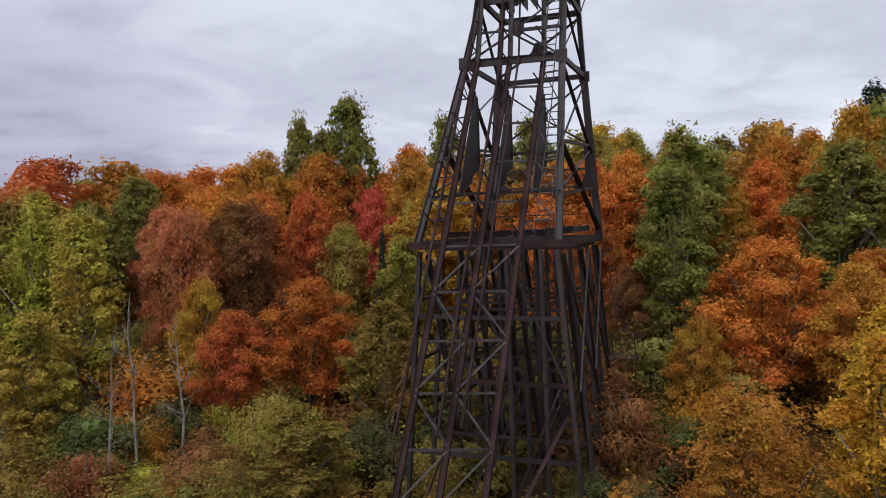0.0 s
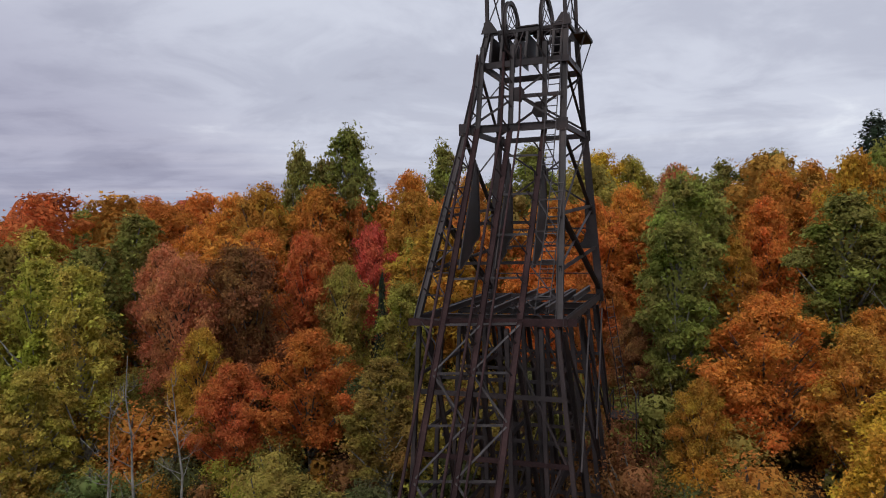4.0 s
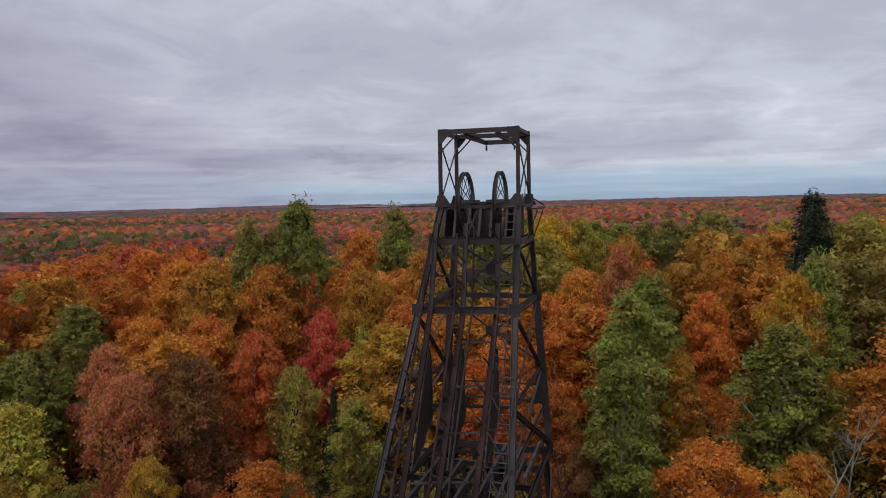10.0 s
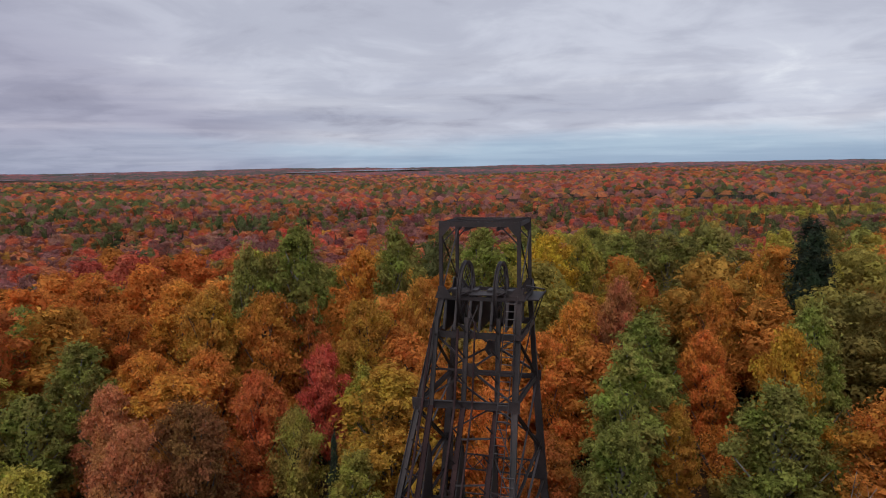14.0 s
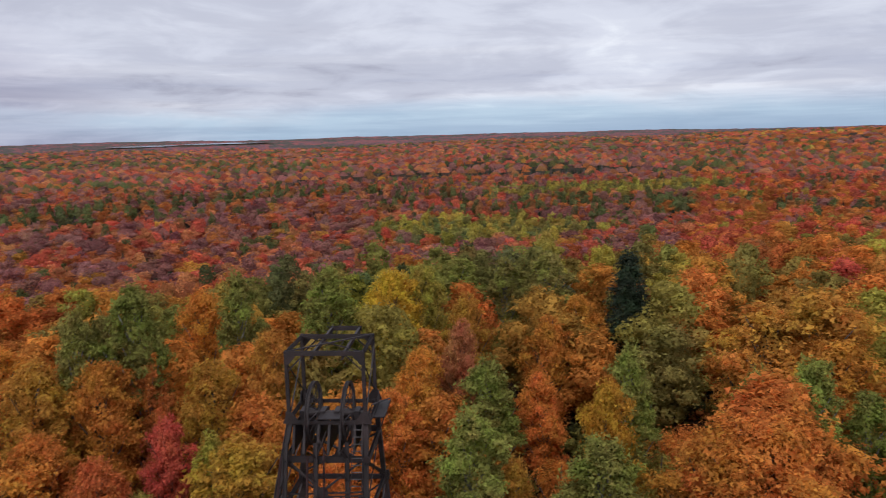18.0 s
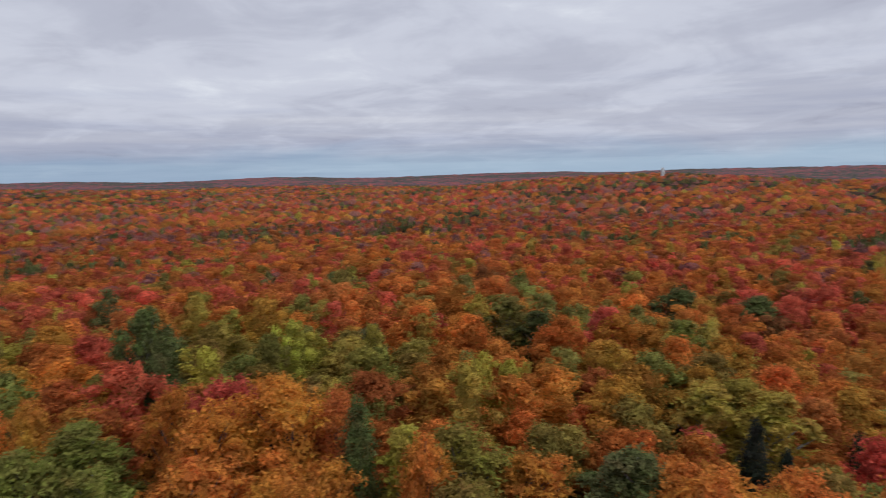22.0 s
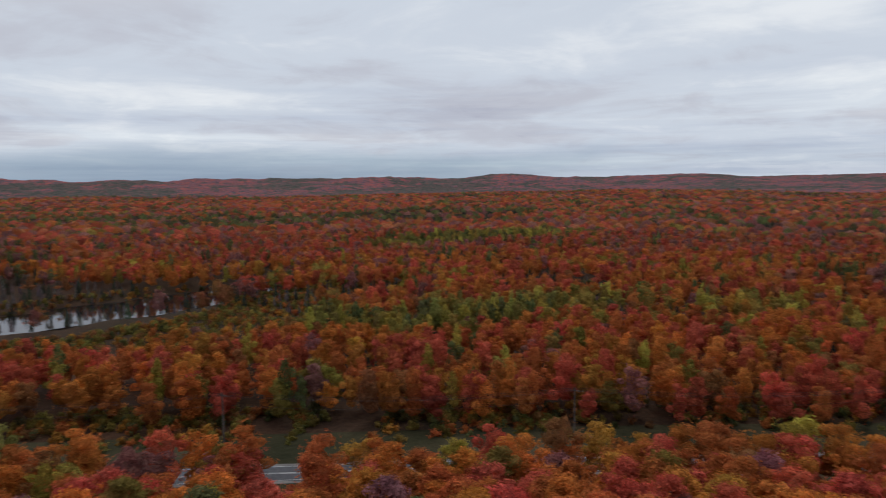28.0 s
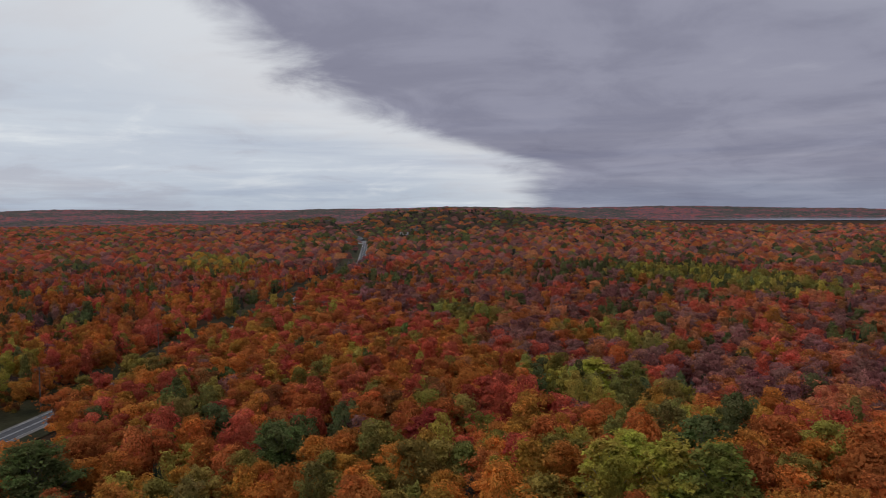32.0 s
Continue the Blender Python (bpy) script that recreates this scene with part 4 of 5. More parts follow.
# three inclined skip-track stringers with their guide rails, from the deck to the ground
STRINGERS = (-0.1, 1.2, 2.55)
GROUND = 8.0


def track(u, z, dv=0.0):
    return Vector((u - 0.021 * (26.83 - z) * (1 if z < 26.83 else 0.3), rail_v(z) + 0.29 * (u - 1.05) * min(1, max(0, (31 - z) / 4)) + dv, z))


for u in STRINGERS:
    beam("stringer", track(u, 30.4), track(u, 26.83), 0.22, 0.3, "I", facing=(1, 0, 0))
    beam("stringer", track(u, 26.83), track(u, GROUND - 0.8), 0.22, 0.34, "I", facing=(1, 0, 0), mat=RUST)
    if u < 2:
        for dv, w in ((-0.34, 0.13),):
            beam("guide_rail", track(u - 0.28 if u > 0 else u - 0.1, 30.0, dv), track(u - 0.28, 26.83, dv), w, 0.16, "I", mat=RUST, facing=(0, 1, 0), label="reddish rusty guide rail")
            beam("guide_rail", track(u - 0.28, 26.83, dv), track(u - 0.28, 13.4, dv), w, 0.16, "I", mat=RUST, facing=(0, 1, 0), label="reddish rusty guide rail")
beam("guide_rail", track(1.62, 30.3, -0.3), track(1.62, 26.83, -0.3), 0.1, 0.14, "I", mat=RUST, label="reddish rusty guide rail")
beam("guide_rail", track(1.62, 26.83, -0.3), track(1.62, 13.6, -0.3), 0.1, 0.14, "I", mat=RUST, label="reddish rusty guide rail")
z = 25.6
k = 0
while z > 9.0:
    # ties and braces: the light on their faces is put into paler steel
    for a, b in ((0, 1), (1, 2)):
        if z < 21.5 or b == 2 and z > 20:
            pa, pb = track(STRINGERS[a] + 0.1, z), track(STRINGERS[b] - 0.1, z)
            beam("track_tie", pa, pb, 0.12, 0.14, "L", facing=(0, 0, 1), mat=PALE_STEEL)
        if z < 20.5 and z > 9.5:
            lo, hi = (a, b) if k % 2 else (b, a)
            beam("track_brace", track(STRINGERS[lo], z - 0.05), track(STRINGERS[hi], z - 1.5), 0.1, 0.1, "L", facing=(0, 1, 0), mat=PALE_STEEL)
    z -= 1.58
    k += 1
# short guide horns up the rails and the legs
for u0 in STRINGERS[1:]:
    for i in range(13):
        z = 30.1 - i * 1.02
        p = track(u0 - 0.16, z, -0.1)
        beam("guide_horn", p + Vector((0.22, 0.1, -0.42)), p + Vector((-0.1, -0.25, 0.12)), 0.1, 0.03, "B")
for i in range(10):
    z = 29.6 - i * 1.02
    p = on_leg("FL", z) + Vector((0.2, -0.15, 0))
    beam("guide_horn", p + Vector((0.3, 0.1, -0.4)), p + Vector((-0.05, -0.25, 0.12)), 0.1, 0.03, "B")
# rungs and light bracing between the left leg and the first stringer
for i in range(9):
    z = 26.0 - i * 0.82
    a, b = on_leg("FL", z) + Vector((0.1, -0.05, 0)), track(STRINGERS[0] - 0.1, z)
    beam("cross_rung", a, b, 0.07, 0.08, "L", facing=(0, 0, 1))
    if i % 2 == 0:
        c = track(STRINGERS[0] - 0.1, z - 0.82)
        beam("cross_brace", a, c, 0.06, 0.06, "L")
for i in range(6):
    z = 26.2 - i * 1.22
    a, b = track(STRINGERS[2] + 0.1, z), on_leg("FR", z) + Vector((-0.15, 0, 0))
    beam("cross_rung", a, b, 0.08, 0.1, "L", facing=(0, 0, 1))
    beam("cross_brace", a, on_leg("FR", z - 1.22) + Vector((-0.15, 0, 0)), 0.07, 0.07, "L")
# tapering dump plates hung behind the rails
for u, reach in ((STRINGERS[0] + 0.14, 0.3), (STRINGERS[1] + 0.14, 0.3), (STRINGERS[2] + 0.14, 0.22)):
    back = track(u, 25.5).y + reach
    side = track(u, 23.4).x
    pts = [Vector((side, track(u, 25.5, 0.1).y, 25.5)), Vector((side, back - 0.14, 25.3)), Vector((side, back, 24.8)), Vector((side, back, 22.6)), Vector((side, back - 0.06, 22.4)), Vector((side, back - 0.18, 22.28)), Vector((side, back - 0.7, 22.14)),
           Vector((side, back - 0.98, 22.0)), Vector((side, back - 1.1, 21.75)), Vector((side, track(u, 21.2, 0.3).y, 21.2)), Vector((side, track(u, 21.2, 0.1).y, 21.2))]
    sheet = plate("dump_plate", pts, (1, 0, 0), 0.05, STEEL, label="tapering dark steel dump plate")
    for a, b in zip(pts[1:-1], pts[2:]):
        beam("edge_flange", a, b, 0.22, 0.04, "B", facing=(0, 1, 0) if abs(a.z - b.z) > 0.5 else (0, 0, 1), parent=sheet)

# ladder beside the right front leg
def rung_ladder(name, p, q, w, step_m, side, label):
    d = Vector(q) - Vector(p)
    s = Vector(side) * (w / 2)
    lad = tagged(new(name), label)
    lad.parent = headframe
    for e in (-1, 1):
        beam("side_rail", Vector(p) + s * e, Vector(q) + s * e, 0.05, 0.09, "B", parent=lad)
    for i in range(1, int(d.length / step_m)):
        c = Vector(p) + d * (i * step_m / d.length)
        bm = bmesh.new()
        tube(bm, (c - s, c + s), (0.022, 0.022), 5)
        part("rung", bm, PALE_STEEL, lad)


rung_ladder("ladder", (3.15, -0.62, 31.4), (2.95, -0.75, 28.2), 0.48, 0.32, (1, 0, 0), "steel rung ladder up to the sheave deck")
rung_ladder("ladder", (2.95, -0.95, 28.2), (2.85, -2.1, 24.6), 0.45, 0.32, (1, 0, 0), "steel rung ladder along the skip track")
rung_ladder("ladder", (3.35, -2.2, 24.7), (3.1, -4.7, 19.6), 0.5, 0.36, (1, 0, 0), "steel rung ladder along the skip track")
# side platform with a bent handrail at the sheave deck
plate("side_platform", [(3.5, 1.0, 30.95), (4.05, 1.0, 30.95), (4.05, 3.0, 30.95), (3.5, 3.0, 30.95)], (0, 0, 1), 0.06)
beam("platform_bracket", (4.0, 1.1, 30.9), (3.55, 1.1, 29.6), 0.07, 0.07, "L")
beam("platform_bracket", (4.0, 2.9, 30.9), (3.55, 2.8, 29.6), 0.07, 0.07, "L")
beam("platform_edge", (4.05, 1.0, 31.0), (4.05, 3.0, 31.0), 0.08, 0.14, "L", facing=(0, 0, 1))
beam("handrail", (3.5, 0.9, 31.6), (4.03, 2.9, 31.1), 0.08, 0.08, "L")
bm = bmesh.new()
tube(bm, ((3.6, 0.0, 31.1), (3.68, 0.0, 32.2), (3.75, 0.0, 32.25), (3.8, 0.0, 32.1)), (0.015, 0.015, 0.015, 0.03), 5)
part("lamp_rod", bm, STEEL, headframe, "thin bent lamp rod")

# platform at 19.4 and its beams
PF = 19.42
beam("platform_beam", (-1.75, -5.5, PF - 0.12), (4.4, -4.85, PF - 0.12), 0.26, 0.42, "U", facing=(0, 0, 1), mat=RUST)
beam("platform_beam", (-1.5, 3.9, PF - 0.15), (4.2, 3.9, PF - 0.15), 0.26, 0.5, "U", facing=(0, 0, 1))
for v in (-2.6, -0.3, 1.9):
    beam("platform_beam", (-1.55, v, PF - 0.3), (4.1, v, PF - 0.3), 0.22, 0.4, "I", facing=(0, 0, 1))
for u in (-1.55, 4.0):
    beam("platform_side_beam", (u, -5.0, PF - 0.1), (u, 4.0, PF - 0.1), 0.24, 0.46, "U", facing=(0, 0, 1))
for u in (-0.5, 0.55, 1.3, 2.1, 2.9):
    beam("platform_joist", (u, -4.9, PF + 0.24), (u, 2.9 if u > 1 else 0.8, PF + 0.24), 0.22, 0.36, "I", facing=(0, 0, 1), mat=STEEL)
for u, v0, v1 in ((3.3, -4.8, 1.6), (3.65, -1.0, 3.4)):
    beam("platform_joist", (u, v0, PF + 0.3), (u, v1, PF + 0.34), 0.2, 0.4, "I", facing=(0, 0, 1), mat=PALE_STEEL if u > 3.5 else STEEL)
beam("handrail", (-1.5, 3.8, PF + 1.0), (4.0, 3.8, PF + 1.0), 0.08, 0.08, "L")
for u in (-1.4, 0.4, 2.2, 3.9):
    beam("rail_post", (u, 3.8, PF), (u, 3.8, PF + 1.0), 0.08, 0.08, "L")

# trestle below the platform
BENT_U = (-1.5, 0.3, 1.9, 3.75)
for j, v in enumerate((-5.1, -2.6, -0.3, 1.9, 3.9)):
    for i, u in enumerate(BENT_U):
        if j == 0 and i in (1,):
            continue
        foot = (u + (-0.9, -0.1, 0.15, 1.0)[i], v + (-0.15, 0, 0.1, 0.2, 0.9)[j], GROUND - 0.9)
        beam("trestle_post", (u, v, PF - 0.35), foot, 0.25, 0.28, "I", facing=(0, 1, 0), mat=STEEL)
    for z in (16.6, 14.2, 11.4):
        t = (PF - z) / (PF - GROUND)
        beam("girt", (BENT_U[0] - 0.3 * t, v, z), (BENT_U[3] + 0.9 * t, v, z), 0.16, 0.2 if j else 0.26, "U", facing=(0, 0, 1), mat=RUST if j == 0 and z == 14.2 else STEEL)
    for i in range(3):
        a, b = BENT_U[i], BENT_U[i + 1]
        if j != 1:
            beam("sway_brace", (a, v, PF - 0.6), (b + 0.2, v, 14.3), 0.11, 0.11, "L")
        beam("sway_brace", (b, v, 14.1), (a, v, 9.6), 0.11, 0.11, "L")
beam("trestle_post", (3.15, -5.05, PF - 0.35), (3.35, -5.05, GROUND - 0.9), 0.24, 0.28, "I")
# raking struts that lean to the back
for i, u in enumerate(BENT_U):
    for j, (v0, v1) in enumerate(((-4.6, -1.3), (-0.6, 2.7), (3.9, 6.9))):
        beam("raking_strut", (u + 0.14, v0, PF - 0.5), (u + 0.14 + 0.1 * i, v1, 10.2), 0.24, 0.28, "I", facing=(1, 0, 0), mat=STEEL)
    for z in (17.2, 14.9, 12.4):
        beam("tie_beam", (u - 0.16, -5.0, z), (u - 0.16, 4.2, z), 0.14, 0.18, "U", facing=(0, 0, 1))
for v in (-4.9, -1.0):
    beam("side_brace", (3.95, v, PF - 0.5), (4.55, v + 3.6, 13.4), 0.14, 0.14, "L", facing=(1, 0, 0))
    beam("side_brace", (4.3, v + 3.6, PF - 0.5), (4.45, v, 14.0), 0.1, 0.1, "L", facing=(1, 0, 0))
# long raker from the front to the ground
beam("ground_strut", (2.9, -10.1, 10.6), (3.9, -4.6, 12.9), 0.2, 0.22, "I", mat=RUST, label="rusty strut near the ground")
# outer stair with a small landing at the back corner
rung_ladder("stair", (4.35, 4.6, PF - 0.2), (5.0, 5.2, 13.6), 0.7, 0.5, (0.35, 0.93, 0), "narrow open steel stair to the platform")
plate("landing", [(4.3, 4.4, 13.4), (5.6, 4.4, 13.4), (5.6, 5.8, 13.4), (4.3, 5.8, 13.4)], (0, 0, 1), 0.08)
for du in (4.35, 5.55):
    for dv in (4.45, 5.75):
        beam("landing_post", (du, dv, 7.5), (du, dv, 14.5), 0.09, 0.09, "L")
    beam("landing_rail", (du, 4.45, 14.45), (du, 5.75, 14.45), 0.06, 0.06, "L")


# trees that stand out one by one: kind, colour, place, height of the top above the datum, half width, fineness
def stand(kind, colour, x, y, top, half, fine=2):
    g = float(ground_z(x, y))
    tall = top - g
    width, base = {"maple": (3.1, 1.5), "aspen": (2.15, 2.2), "pine": (2.9, 1.0)}[kind]
    h = TALL[kind] * width + base
    plant(kind, x, y, colour, tall, fine, 900 + len(PLANTED), half * h / (tall * width))


# behind the headframe to the left
stand("aspen", "green", -8.0, 62.4, 32.1, 2.9)
stand("aspen", "green", -13.0, 61.8, 30.4, 2.0)
stand("aspen", "green", -10.6, 63.0, 29.4, 2.0)
stand("aspen", "green", 0.0, 69.0, 31.2, 2.5)
stand("aspen", "green", 8.6, 69.0, 30.9, 3.2)
stand("maple", "orange", -3.0, 72.0, 28.5, 3.2)
stand("maple", "amber", -15.8, 59.2, 26.6, 3.3)
stand("maple", "orange", -10.4, 59.0, 26.6, 3.3)
stand("maple", "burnt", -7.0, 60.6, 25.2, 2.2)
stand("maple", "amber", -2.3, 58.6, 26.0, 2.9)
stand("maple", "amber", 2.6, 60.0, 27.4, 2.6)
stand("aspen", "lime", -2.2, 53.2, 22.0, 1.5)
stand("maple", "red", -5.4, 54.0, 22.9, 2.0)
stand("maple", "orange", -18.2, 53.6, 23.2, 2.6)
stand("maple", "orange", -14.2, 54.2, 23.0, 2.9)
stand("maple", "orange", -23.8, 62.0, 25.6, 3.4)
stand("maple", "orange", -29.5, 70.0, 26.4, 3.6)
stand("maple", "orange", -20.0, 66.0, 26.4, 3.4)
stand("maple", "pink", -19.4, 48.6, 22.0, 2.2)
stand("maple", "pink", -16.2, 42.6, 21.6, 2.5, 3)
stand("maple", "rust", -12.3, 44.6, 22.1, 3.0, 3)
stand("maple", "burnt", -9.5, 49.4, 22.6, 2.4)
stand("maple", "olive", -6.6, 46.8, 20.6, 2.1)
stand("pine", "pine", -4.2, 44.4, 20.1, 0.75)
stand("aspen", "olive", -2.8, 42.4, 19.6, 1.8)
stand("maple", "amber", -14.0, 39.8, 17.4, 1.7, 3)
stand("maple", "burnt", -11.4, 37.2, 15.8, 1.9, 3)
stand("maple", "orange", -7.6, 38.4, 17.4, 2.4, 3)
stand("aspen", "green", -23.2, 52.2, 24.6, 2.3)
stand("aspen", "green", -31.6, 61.4, 25.4, 2.3)
stand("aspen", "lime", -19.6, 37.8, 21.4, 2.4, 3)
stand("aspen", "lime", -23.4, 39.4, 21.8, 2.5)
stand("aspen", "olive", -27.4, 43.2, 22.6, 2.6)
stand("aspen", "lime", -29.6, 50.6, 23.6, 2.6)
stand("aspen", "lime", -20.8, 34.2, 16.4, 1.9, 3)
stand("aspen", "olive", -3.0, 34.2, 16.4, 2.0, 3)
stand("aspen", "olive", -6.2, 27.6, 13.0, 1.9, 3)
stand("maple", "orange", 2.8, 50.5, 22.6, 2.4)
stand("maple", "orange", 6.6, 47.5, 21.8, 2.5)
# behind the headframe to the right
stand("maple", "rust", 10.6, 37.6, 17.6, 1.6, 3)
stand("maple", "burnt", 9.2, 42.4, 20.0, 2.2)
stand("aspen", "green", 12.0, 36.4, 22.9, 2.4, 3)
stand("aspen", "green", 14.4, 42.0, 25.8, 2.8)
stand("aspen", "green", 19.2, 50.4, 25.9, 2.5)
stand("maple", "orange", 11.6, 50.4, 24.4, 2.5)
stand("maple", "orange", 14.4, 55.6, 25.6, 2.6)
stand("maple", "pink", 18.8, 57.2, 27.0, 2.0)
stand("aspen", "amber", 17.8, 42.0, 22.0, 1.6)
stand("maple", "orange", 23.9, 50.4, 24.0, 2.3)
stand("maple", "orange", 32.6, 60.6, 27.4, 2.8)
stand("maple", "orange", 27.4, 57.0, 26.4, 2.4)
stand("maple", "amber", 21.8, 64.0, 27.6, 2.6)
stand("aspen", "green", 21.6, 37.8, 24.4, 3.2, 3)
stand("maple", "gold", 24.6, 41.2, 26.7, 2.3)
stand("aspen", "green", 29.0, 45.0, 27.6, 2.0)
stand("pine", "pine", 37.6, 60.6, 31.8, 4.0)
stand("pine", "pine", 41.0, 63.0, 27.5, 3.0)
stand("maple", "gold", 15.6, 69.2, 29.9, 3.4)
stand("maple", "lime", 20.4, 72.0, 29.4, 3.0)
stand("aspen", "green", 26.4, 80.0, 28.6, 2.8)
stand("aspen", "green", 34.4, 72.6, 29.9, 3.6)
stand("aspen", "green", 30.0, 75.0, 29.2, 2.8)
stand("maple", "orange", 15.6, 33.6, 19.1, 3.0, 3)
stand("maple", "amber", 18.2, 30.2, 17.9, 2.2, 3)
stand("maple", "amber", 11.4, 31.0, 15.6, 1.4, 3)
stand("maple", "orange", 20.6, 33.2, 18.4, 2.0, 3)
stand("aspen", "gold", 12.4, 19.6, 16.8, 1.7, 3)
stand("aspen", "gold", 14.6, 22.6, 17.0, 1.9, 3)
stand("aspen", "amber", 9.2, 22.0, 14.4, 1.4, 3)
# to the east of the headframe
stand("aspen", "green", 56.2, 30.4, 29.4, 4.2)
stand("aspen", "green", 51.0, 26.6, 27.6, 3.0)
stand("maple", "orange", 58.4, 14.2, 32.2, 5.4)
stand("aspen", "green", 60.3, 47.4, 29.9, 2.3)
stand("aspen", "green", 36.6, 35.6, 28.4, 2.1)
stand("aspen", "green", 42.6, 28.9, 28.2, 2.8)
stand("aspen", "green", 34.6, 38.6, 27.2, 1.9)
stand("aspen", "green", 39.4, 33.6, 26.4, 2.2)
stand("maple", "amber", 57.4, 35.4, 30.7, 2.5)
stand("maple", "orange", 59.4, 24.2, 31.0, 2.9)
stand("pine", "deep", 54.2, 7.6, 31.6, 3.4)
stand("maple", "orange", 55.6, 19.4, 30.4, 4.2)
stand("maple", "burnt", 57.6, 9.8, 30.6, 3.6)
stand("maple", "deep", 78.4, 33.4, 34.6, 3.8)
stand("maple", "orange", 46.0, 10.4, 28.6, 3.0)
stand("maple", "orange", 55.4, 42.6, 26.8, 1.8)
stand("maple", "orange", 50.6, 2.0, 29.0, 3.2)
# seen as the camera turns
plant("maple", 140.1, -49.4, "deep", 14.0, 1, 58, 1.2)
plant("maple", 139.7, -66.2, "deep", 13.5, 1, 59, 1.3)
plant("aspen", 102.9, -36.1, "green", 14.0, 1, 60, 1.3)
plant("aspen", 108.8, -10.8, "green", 14.0, 1, 61, 1.4)
plant("aspen", 104.1, -15.6, "deep", 13.0, 1, 62, 1.3)
plant("maple", 169.0, -136.8, "green", 14.5, 1, 63, 1.3)
plant("maple", 102.7, -87.0, "green", 14.0, 1, 64, 1.3)
plant("aspen", 82.0, -62.3, "green", 14.0, 1, 65, 1.3)
plant("aspen", 70.7, -33.8, "lime", 14.5, 1, 66, 1.5)
plant("aspen", 73.7, -28.4, "lime", 14.0, 1, 67, 1.3)
plant("aspen", 53.2, -14.6, "deep", 14.0, 2, 68, 1.6)
plant("pine", 102.0, -71.7, "pine", 15.0, 1, 70, 0.7)
plant("pine", 105.0, -76.0, "pine", 14.0, 1, 71, 0.7)
plant("pine", 63.2, -28.7, "pine", 14.0, 1, 72, 0.8)
plant("pine", 61.2, -31.4, "pine", 12.0, 1, 73, 0.8)
plant("aspen", 30.8, -73.2, "green", 14.0, 1, 74, 1.4)
plant("maple", 90.8, -75.4, "deep", 14.0, 1, 75, 1.1)
plant("aspen", 40.4, -109.9, "deep", 14.0, 1, 76, 1.2)
plant("pine", 43.0, -140.0, "deep", 15.0, 1, 77, 1.4)
plant("maple", 28.2, -80.6, "crimson", 13.0, 1, 78, 0.9)
plant("aspen", 13.5, -98.7, "lime", 14.0, 1, 79, 1.2)
plant("maple", 34.6, -174.3, "gold", 14.0, 1, 80, 1.3)
plant("maple", -119.0, -13.6, "deep", 14.0, 1, 81, 1.5)
plant("maple", -96.5, -9.6, "deep", 12.5, 1, 82)
plant("maple", -92.7, -2.5, "amber", 14.0, 1, 83, 1.1)
plant("aspen", -137.5, 102.7, "lime", 14.0, 1, 84, 1.8)
plant("aspen", -131.0, 110.0, "green", 14.0, 1, 85, 1.6)
plant("aspen", -62.9, 50.2, "lime", 14.0, 1, 86, 1.5)
plant("aspen", -57.1, 53.3, "lime", 14.5, 1, 87, 1.5)
plant("aspen", -52.1, 55.5, "green", 14.0, 1, 88, 1.5)
plant("aspen", -62.6, 63.5, "deep", 14.5, 1, 89, 1.3)
plant("aspen", -66.5, 55.2, "lime", 13.5, 1, 90, 1.4)
plant("maple", -113.0, 21.7, "deep", 13.5, 1, 91, 1.1)
plant("maple", -108.8, 48.2, "crimson", 12.5, 1, 92, 1.1)
plant("maple", -62.6, -96.3, "lime", 11.0, 1, 93)
# bushes in the clearing round the headframe
rs = random.Random(9)
for i in range(190):
    y = rs.uniform(13, 47)
    x = rs.uniform(-0.78, 0.78) * y + 1
    if math.hypot(x - 4, y - 31) < 3.5 or math.hypot(x, y) < 12:
        continue
    far = min(1, max(0, (y - 18) / 14))
    # dark green and rust also put the trees' shade into the leaf colours
    plant("shrub", x, y, rs.choice(("amber", "gold", "olive", "amber", "orange", "olive") if x > 0.36 * y else ("deep", "olive", "deep", "rust", "green", "crimson") if x > 4 else ("olive", "amber", "olive", "green", "deep", "rust", "olive", "lime")), rs.uniform(1.3, 2.6 + 1.2 * far), 3 if y < 27 else 2, 200 + i, rs.uniform(0.8, 1.15))


# pale bare trunks: birches at the wood's edge and a leaning dead tree


def bare_tree(x, y, tall, lean, heading, label, seed, spread=1.0):
    r = random.Random(seed)
    t = tagged(new("bare_tree"), label, "tree", "bare pale trees")
    t.matrix_world = Matrix.Translation((x, y, float(ground_z(x, y))))
    d = Vector((math.cos(heading) * lean, math.sin(heading) * lean, 1)).normalized()
    pts = [d * (tall * i / 5) + Vector((r.uniform(-0.1, 0.1), r.uniform(-0.1, 0.1), -0.5 if i == 0 else 0)) for i in range(6)]
    bm = bmesh.new()
    tube(bm, pts, [0.085 * (1 - 0.17 * i) for i in range(6)], 7)
    part("trunk", bm, PALE_BARK, t)
    for i in range(11):
        k = r.uniform(0.35, 0.97)
        p = d * (tall * k)
        a = r.uniform(0, 6.28)
        w = (1.1 - k) * tall * 0.2 * spread * r.uniform(0.6, 1.2)
        q = p + Vector((math.cos(a) * w, math.sin(a) * w, w * r.uniform(0.5, 1.1)))
        bm = bmesh.new()
        tube(bm, (p, p.lerp(q, 0.5) + Vector((0, 0, -0.1)), q), (0.024, 0.016, 0.006), 5)
        for j in range(3):
            s = p.lerp(q, r.uniform(0.4, 0.95))
            e = s + Vector((r.uniform(-0.6, 0.6), r.uniform(-0.6, 0.6), r.uniform(0.1, 0.7)))
            tube(bm, (s, e), (0.01, 0.004), 4)
        part("branch", bm, PALE_BARK, t)
    return t


